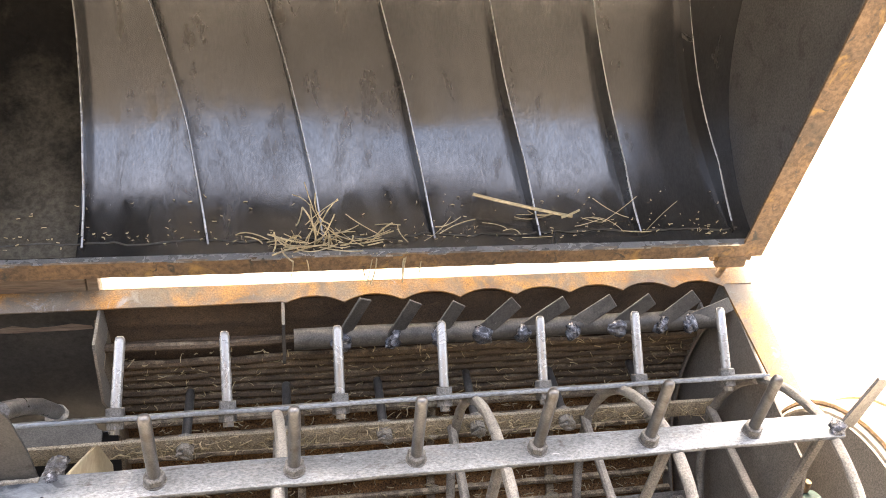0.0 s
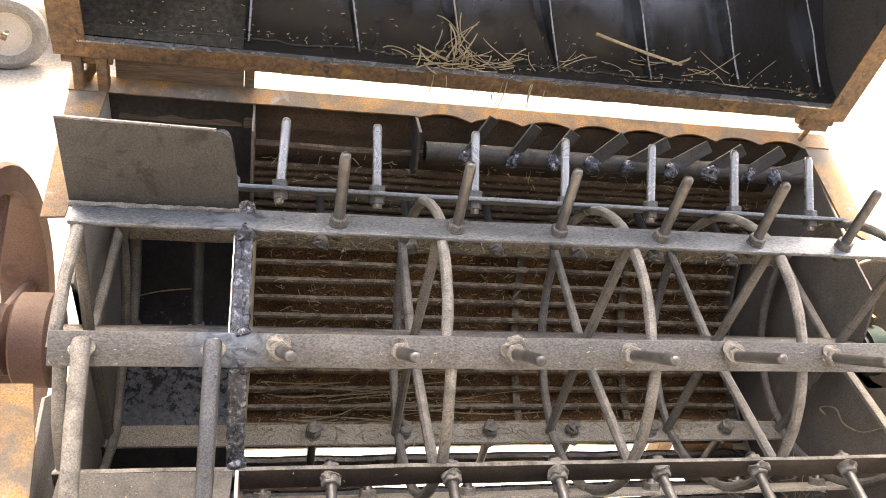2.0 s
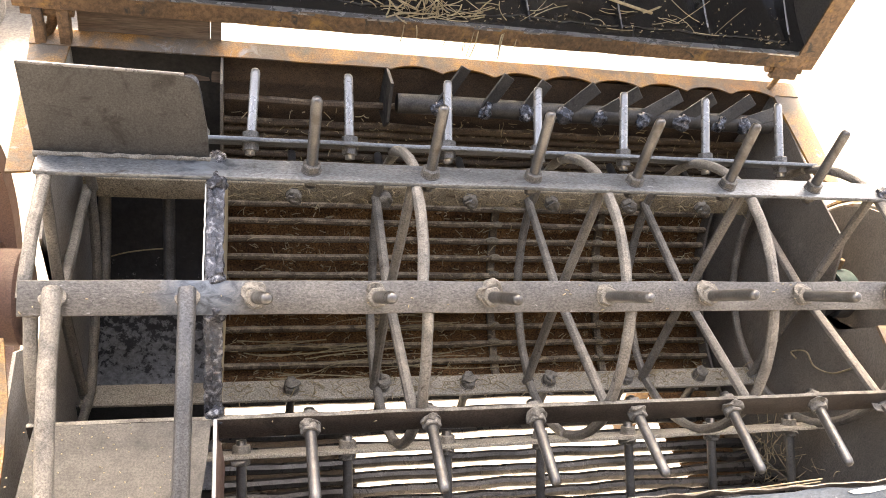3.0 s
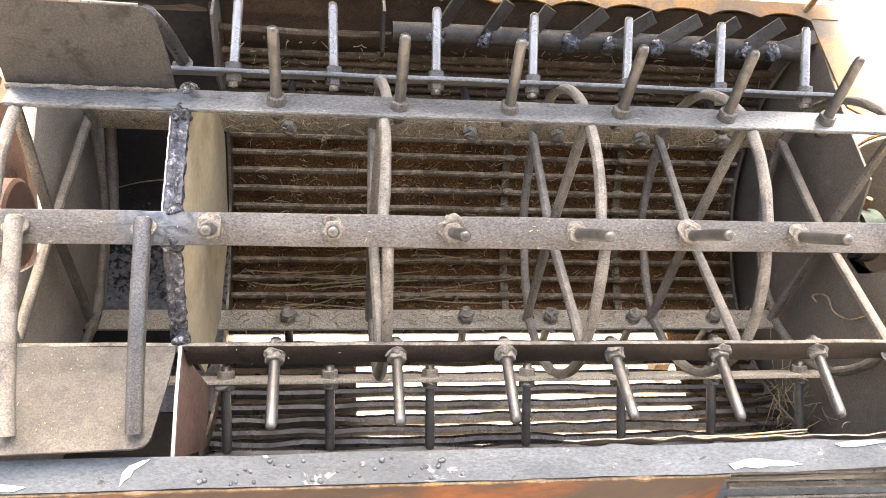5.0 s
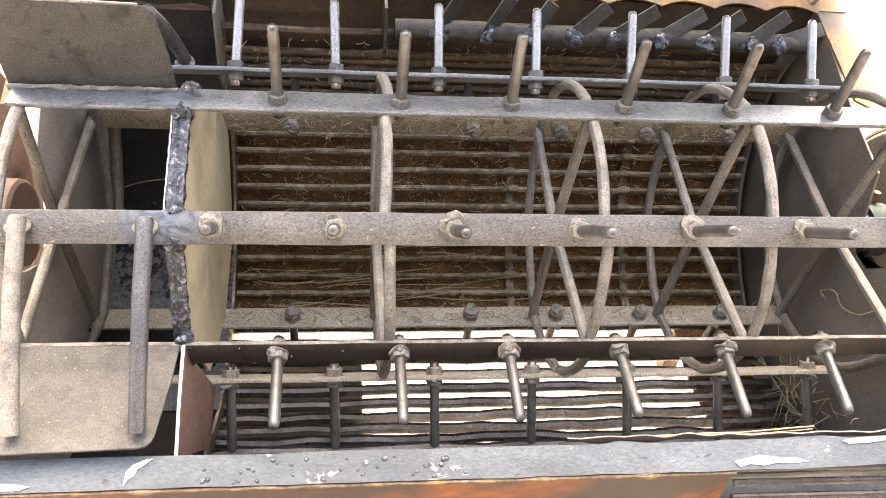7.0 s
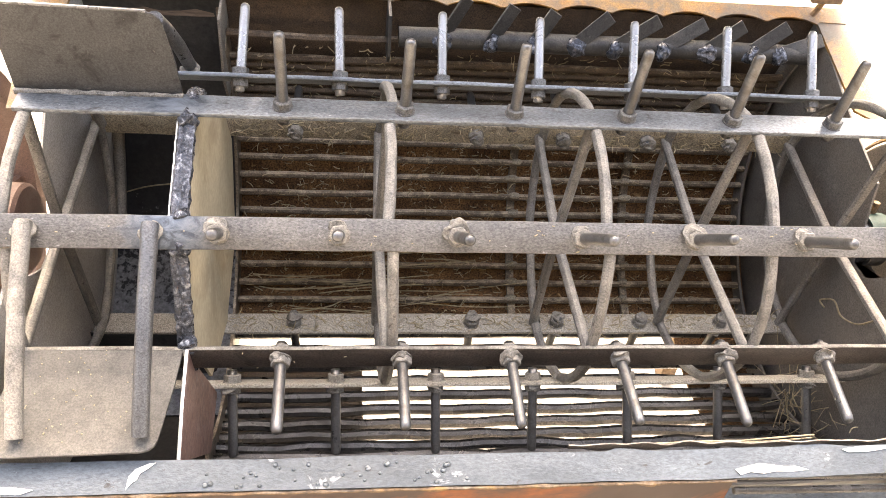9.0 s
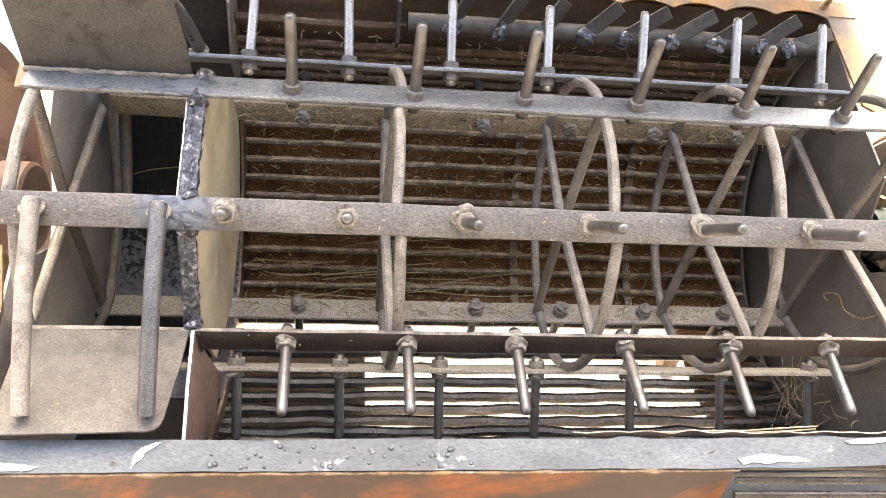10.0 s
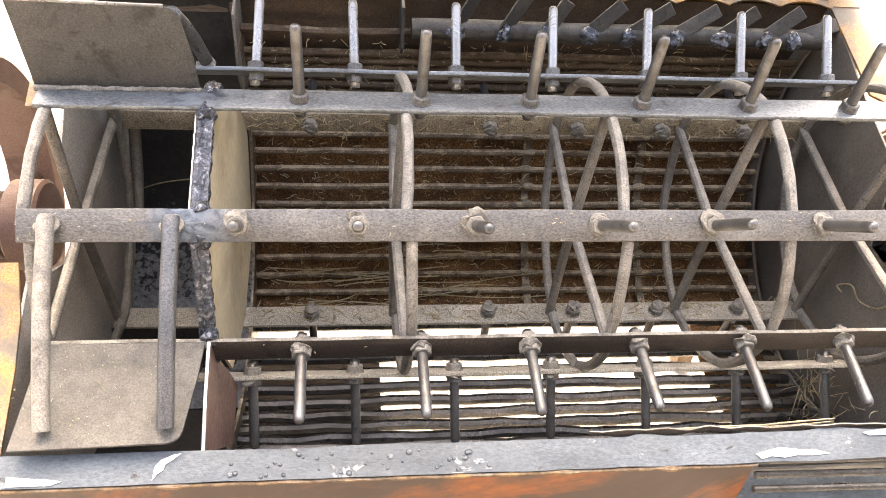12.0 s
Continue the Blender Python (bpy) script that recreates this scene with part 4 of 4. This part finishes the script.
# spiral fins
for n, x0 in enumerate((-0.636, -0.419, -0.208, 0.007, 0.223, 0.441, 0.653)):
    bm = bmesh.new()
    prev = None
    twist = 0.0 if n == 0 else 0.25
    for i in range(61):
        s = i / 60
        ang = A0 - 2 + (A1 - A0 + 4) * s
        x = x0 - twist * s * (0.5 + 1.2 * s) + 0.004 * noise.noise((x0 * 9, s * 6, 0))
        h = 0.04 * min(1.0, 0.15 + s * 7.0)
        ps = [lid_pt(ang, LR + 0.001, x), lid_pt(ang, LR - h, x + 0.004), lid_pt(ang, LR - h, x + 0.0075), lid_pt(ang, LR + 0.001, x + 0.0035)]
        vs = [bm.verts.new(p) for p in ps]
        if prev:
            for k in range(4):
                j = (k + 1) % 4
                bm.faces.new((prev[k], prev[j], vs[j], vs[k]))
        else:
            bm.faces.new(vs)
        prev = vs
    bm.faces.new(prev[::-1])
    fin = part("fin", bm, M_LID, lid, "dark curved guide fin")
    bm = bmesh.new()
    pts = []
    for i in range(1, 33):
        s = i / 60
        pts.append(lid_pt(A0 - 2 + (A1 - A0 + 4) * s, LR - 0.0405 * min(1.0, 0.15 + s * 7.0), x0 - twist * s * (0.5 + 1.2 * s) + 0.004 * noise.noise((x0 * 9, s * 6, 0)) + 0.005))
    sweep(bm, pts, 0.0022, 6, taper=[1.0 - 0.025 * k for k in range(32)])
    part("worn_edge", bm, M_PEGK, fin, "bare worn bright edge")

CH = Vector((0, -0.19, 0.982))
FOOT = Vector((0, 0.41, 1.347))
OUTN = Vector((0, 0.982, 0.19))


def lid_end(x, t):
    bm = bmesh.new()
    pts = [lid_pt(A0 + (A1 - A0) * i / 30, LR + 0.003, x) for i in range(31)]
    slab(bm, pts, (t, 0, 0))
    return bm


part("end_plate", lid_end(0.70, 0.005), M_LIDEND, lid, "dark end plate")
part("end_plate", lid_end(-0.945, -0.005), M_LIDDARK, lid, "dusty end plate, its shade put into near-black")
# edge frame: bottom strip, two side strips
bm = bmesh.new()
secs = []
for i in range(61):
    x = Vector((-0.985 + 1.712 * i / 60, 0, 0))
    f0, f1 = FOOT + x, FOOT + CH * 0.036 + x
    secs.append((f0, f1, f1 + OUTN * 0.005, f0 + OUTN * 0.005))
loft(bm, secs)
rough_up(bm, 0.0015, 20)
part("bottom_edge", bm, M_RUST, lid, "rusty orange-brown lower edge")
bm = bmesh.new()
slab(bm, [FOOT + CH * 0.036 + Vector((x, 0, 0)) for x in (-0.94, 0.68)] + [FOOT + CH * 0.036 + OUTN * 0.03 + Vector((x, 0, 0)) for x in (0.68, -0.94)], CH * -0.004)
part("inner_lip", bm, M_PEGK, lid, "thin bright worn lip")
for xa, xb in ((0.672, 0.727), (-0.985, -0.925)):
    bm = bmesh.new()
    f0, f1 = FOOT + CH * 0.036, FOOT + CH * 0.95
    slab(bm, [f0 + Vector((xa, 0, 0)), f0 + Vector((xb, 0, 0)), f1 + Vector((xb, 0, 0)), f1 + Vector((xa, 0, 0))], OUTN * 0.005)
    part("side_edge", bm, M_RUST, lid, "rusty orange side edge")
bm = bmesh.new()
slab(bm, [FOOT + CH * 0.9 + Vector((-0.985, 0, 0)), FOOT + CH * 0.9 + Vector((0.727, 0, 0)), FOOT + CH * 0.95 + Vector((0.727, 0, 0)), FOOT + CH * 0.95 + Vector((-0.985, 0, 0))], OUTN * 0.005)
part("top_edge", bm, M_RUST, lid, "rusty orange upper edge")
# Hidden strip added behind the lid's foot; stops sun reaching the back rim.
bm = bmesh.new()
slab(bm, [(-0.98, 0.416, 1.349), (0.72, 0.416, 1.349), (0.72, 0.535, 1.38), (-0.98, 0.535, 1.38)], (0, -0.001, 0.005))
part("hinge_flange", bm, M_RUST, lid, "unseen rusty strip added to keep sun off the back rim")
# torn lower edge of the liner
bm = bmesh.new()
sweep(bm, [lid_pt(A0 - 3.2 - 1.1 * noise.noise((k * 0.09, 3, 1)) - 0.5 * noise.noise((k * 0.35, 5, 1)), LR - 0.001, -0.93 + 1.6 * k / 200) for k in range(201)], 0.0024, 6, taper=[0.75 + 0.7 * noise.noise((k * 0.21, 1, 8)) for k in range(201)])
part("liner_edge", bm, M_BLACK, lid, "dark torn lower edge of the liner")

# hinges and, built as a board, the dusty hinge-plate ledge beside one of them
for x in (-0.93, 0.665):
    hinge = thing("hinge", (x, 0.44, 1.3), "rusty bent steel hinge between lid and rim", "hinge", "hinges of the lid")
    bm = bmesh.new()
    sweep(bm, [(x - 0.045, 0.428, 1.338), (x, 0.43, 1.336), (x + 0.045, 0.428, 1.338)], 0.011, 10)
    part("pin", bm, M_RUST, hinge)
    bm = bmesh.new()
    sweep(bm, [(x + 0.01, 0.43, 1.336), (x + 0.004, 0.44, 1.31), (x - 0.012, 0.435, 1.28)], 0.012, 10, flat=0.6)
    part("strap", bm, M_RUST, hinge)
for x in (-0.945, -0.9):
    bm = bmesh.new()
    box(bm, (x - 0.012, 0.412, 1.272), (x + 0.008, 0.436, 1.35), bevel=0.004)
    rough_up(bm, 0.004, 50)
    part("lug", bm, M_RUST, bpy.data.objects["hinge"])
bm = bmesh.new()
box(bm, (0.63, 0.414, 1.318), (0.7, 0.43, 1.348), bevel=0.004)
rough_up(bm, 0.003, 50)
part("lug", bm, M_RUST, bpy.data.objects["hinge.001"])
board = thing("board", (-0.76, 0.47, 1.29), "dusty brown hinge-plate ledge between lid and casing", "board")
bm = bmesh.new()
box(bm, (-0.885, 0.452, 1.2), (-0.64, 0.486, 1.335), cuts=6, bevel=0.003)
rough_up(bm, 0.002, 20)
part("plank", bm, M_LEDGE, board)
bm = bmesh.new()
box(bm, (-0.638, 0.45, 1.2), (-0.618, 0.484, 1.333), bevel=0.003)
part("batten", bm, M_LEDGE, board, "pale wooden batten")

# ---- farther away: a small cart ----
cart = thing("hand_cart", (-2.1, 3.5, 0), "small rusty cart on a dusty rubber wheel", "cart")
WC = Vector((-1.97, 3.3, 0.2))
turn_w = Matrix.Translation(WC) @ Matrix.Rotation(radians(18), 4, "Z") @ Matrix.Rotation(radians(-90), 4, "X")


def lathe(bm, prof, m, seg=40):
    rings = [[bm.verts.new(m @ Vector((r * math.cos(2 * math.pi * i / seg), r * math.sin(2 * math.pi * i / seg), z))) for r, z in prof] for i in range(seg)]
    for i in range(seg):
        u, v = rings[i], rings[(i + 1) % seg]
        for k in range(len(prof)):
            j = (k + 1) % len(prof)
            bm.faces.new((u[k], v[k], v[j], u[j]))


bm = bmesh.new()
lathe(bm, [(0.12, -0.035), (0.16, -0.05), (0.19, -0.042), (0.2, -0.015), (0.2, 0.015), (0.19, 0.042), (0.16, 0.05), (0.12, 0.035)], turn_w)
tyre = part("tyre", bm, M_RUBBER, cart, "dusty grey rubber tyre")
bm = bmesh.new()
lathe(bm, [(0.015, -0.015), (0.1, -0.01), (0.122, -0.034), (0.122, 0.034), (0.1, 0.01), (0.015, 0.015)], turn_w)
part("wheel_disc", bm, M_SIDE, cart, "pale dusty wheel disc")
bm = bmesh.new()
sweep(bm, [WC + Vector((-0.1, -0.1, 0.28)), WC + Vector((-0.02, -0.09, 0.02)), WC + Vector((0.02, -0.08, 0.0))], 0.018, 10)
part("fork", bm, M_RUST, cart)
bm = bmesh.new()
sweep(bm, [WC + Vector((-0.6, 0.0, 0.3)), WC + Vector((0.3, 0.15, 0.2)), WC + Vector((1.0, 0.3, 0.26))], 0.025, 10)
sweep(bm, [WC + Vector((-0.6, 0.3, 0.34)), WC + Vector((1.0, 0.6, 0.3))], 0.025, 10)
part("frame", bm, M_RUST, cart, "rusty tube frame")
bm = bmesh.new()
box(bm, (-2.9, 3.65, 0.3), (-1.2, 4.5, 0.5), bevel=0.01)
part("tray", bm, M_RUST, cart, "rusty brown tray")

# ---- straw and dust ----
rnd = random.Random(21)


def straw_bits(name, label, spots, r=0.0012):
    bm = bmesh.new()
    for p, d, length, bend in spots:
        d = Vector(d).normalized()
        p = Vector(p)
        mid = p + d * length * 0.5 + Vector((rnd.uniform(-1, 1), rnd.uniform(-1, 1), rnd.uniform(-1, 1))) * bend
        sweep(bm, bezier(p, mid, p + d * length, 5), r * rnd.uniform(0.6, 1.4), 5)
    ob = part(name, bm, M_STRAW, None)
    return tagged(ob, label, "straw", kind="stuff")


def spray(center, n, spread, length, bend, flat=(1, 1, 1)):
    out = []
    for i in range(n):
        p = Vector(center) + Vector((rnd.gauss(0, spread[0]), rnd.gauss(0, spread[1]), rnd.gauss(0, spread[2])))
        d = Vector((rnd.gauss(0, 1) * flat[0], rnd.gauss(0, 1) * flat[1], rnd.gauss(0, 1) * flat[2]))
        out.append((p, d, rnd.uniform(0.4, 1.0) * length, bend))
    return out


straw_bits("straw_tuft", "tuft of dry pale straw on the lid's lower edge", spray((-0.2, 0.428, 1.392), 55, (0.055, 0.006, 0.006), 0.085, 0.015, (1, 0.2, 0.45)) + spray((-0.205, 0.43, 1.42), 16, (0.012, 0.004, 0.02), 0.1, 0.02, (0.3, 0.2, 1)))
straw_bits("straw_stalk", "thick dry stalk caught in the lid", [((0.09, 0.47, 1.475), (1, -0.12, -0.2), 0.21, 0.008), ((0.27, 0.44, 1.435), (1, 0.1, 0.4), 0.04, 0.006)], 0.003)
loose = []
for i in range(26):
    x = rnd.uniform(-0.45, 0.5)
    loose.append((lid_pt(A0 - rnd.uniform(1, 8), LR - 0.006, x), (rnd.gauss(0, 1), 0.05, rnd.gauss(0.15, 0.3)), rnd.uniform(0.03, 0.1), 0.015))
straw_bits("loose_straw", "thin loose straws scattered in the lid's foot", loose, 0.0008)
hang = []
for i in range(7):
    x = rnd.uniform(-0.3, 0.0)
    hang.append(((x, 0.408, 1.385), (rnd.uniform(-0.3, 0.3), -0.15, -1), rnd.uniform(0.03, 0.07), 0.008))
straw_bits("straw_strands", "single straws hanging over the lid's edge", hang)
foot = []
for i in range(200):
    x = rnd.uniform(-0.9, 0.65)
    foot.append((lid_pt(A0 - rnd.choice((rnd.uniform(1.5, 6), rnd.uniform(1.5, 14))), LR - 0.003, x), (rnd.gauss(0, 1), -0.3, abs(rnd.gauss(0, 0.6))), rnd.uniform(0.002, 0.009), 0.003))
straw_bits("husks", "husks and short straw along the foot of the lid", foot, 0.0009)
lay = []
for i in range(26):
    ang = rnd.uniform(-132, -112)
    x = rnd.uniform(-0.6, -0.15)
    lay.append((on_drum(ang, 0.428, x), (1, 0, rnd.uniform(-0.1, 0.22)), rnd.uniform(0.12, 0.3), 0.02))
straw_bits("long_straw", "long pale straws lying across the grate", lay)
bits = []
for i in range(1900):
    ang = rnd.uniform(-180, -106) if i < 1600 else rnd.uniform(-204, -180)
    x = rnd.uniform(-0.6, 0.62)
    bits.append((on_drum(ang, 0.434, x), (rnd.gauss(0, 1), rnd.gauss(0, 0.4), rnd.gauss(0, 0.6)), rnd.uniform(0.005, 0.022), 0.005))
straw_bits("chaff_bits", "short chaff and straw caught on the grate rods", bits, 0.0009)
cling = []
for key in "HG":
    ang = TURN_B + BARS[key]
    o, s = drum_axes(ang)
    for i in range(420):
        x = rnd.uniform(-0.6, 0.62)
        cling.append((on_drum(ang, R_OUT - BAR_T - 0.002, x) + s * rnd.uniform(-0.022, 0.022), (rnd.gauss(0, 1), rnd.gauss(0, 0.5), rnd.gauss(0, 0.5)), rnd.uniform(0.006, 0.026), 0.007))
straw_bits("clinging_straw", "chaff fuzz clinging to the inner drum bars", cling, 0.0008)
corner = spray((0.615, -0.2, 0.63), 90, (0.014, 0.06, 0.05), 0.045, 0.01) + spray((0.6, -0.13, 0.66), 14, (0.006, 0.01, 0.01), 0.14, 0.01, (0.25, 0.6, 1))
straw_bits("corner_straw", "straw packed in the corner of the grate", corner, 0.0008)
lip = [((rnd.uniform(-0.02, 0.3), -0.448, rim_z(-0.448) + 0.008), (1, 0.05, rnd.uniform(-0.05, 0.05)), rnd.uniform(0.08, 0.2), 0.012) for i in range(6)]
straw_bits("lip_straw", "straws lying along the torn front edge", lip, 0.0011)


def strand(name, label, pts, r):
    bm = bmesh.new()
    fine = []
    for i in range(len(pts) - 1):
        a, b = Vector(pts[i]), Vector(pts[i + 1])
        before, after = Vector(pts[max(i - 1, 0)]), Vector(pts[min(i + 2, len(pts) - 1)])
        for k in range(6):
            t = k / 6
            fine.append(0.5 * (2 * a + (b - before) * t + (2 * before - 5 * a + 4 * b - after) * t * t + (3 * a - before - 3 * b + after) * t ** 3))
    sweep(bm, fine + [Vector(pts[-1])], r, 6)
    return tagged(part(name, bm, M_STRAW, None), label, "twine", kind="stuff")


strand("twine", "loose pale twine on the dusty end wall", [(0.66, -0.028, 0.834), (0.659, -0.008, 0.836), (0.66, -0.042, 0.869), (0.66, -0.08, 0.862), (0.659, -0.127, 0.887), (0.66, -0.153, 0.922), (0.66, -0.166, 0.945)], 0.0019)
strand("chamber_straw", "single pale straw across the dark blower chamber", [(-0.86, 0.354, 0.812), (-0.82, 0.357, 0.824), (-0.775, 0.362, 0.829), (-0.735, 0.366, 0.83)], 0.0016)
# husks and short straws scattered on the drum and its paddles
specks = []
for i in range(45):
    key = rnd.choice("BBBC")
    ang = TURN_B + BARS[key]
    o, sd = drum_axes(ang)
    x = rnd.uniform(DRUM_L, DRUM_R)
    specks.append((on_drum(ang, R_OUT + 0.0012, x) + sd * rnd.uniform(-0.022, 0.022), (rnd.gauss(0, 1), rnd.gauss(0, 0.5), rnd.gauss(0, 0.3)), rnd.uniform(0.002, 0.007), 0.001))
out, side = drum_axes(TURN_B - 45)
for i in range(70):
    p = on_drum(TURN_B - 45, R_OUT + rnd.uniform(0.0, 0.16), rnd.uniform(-0.89, -0.66)) + side * 0.0255
    specks.append((p, (rnd.gauss(0, 1), rnd.gauss(0, 1), rnd.gauss(0, 0.2)), rnd.uniform(0.001, 0.003), 0.0004))
straw_bits("drum_specks", "husk specks scattered on bars and paddles", specks, 0.0008)
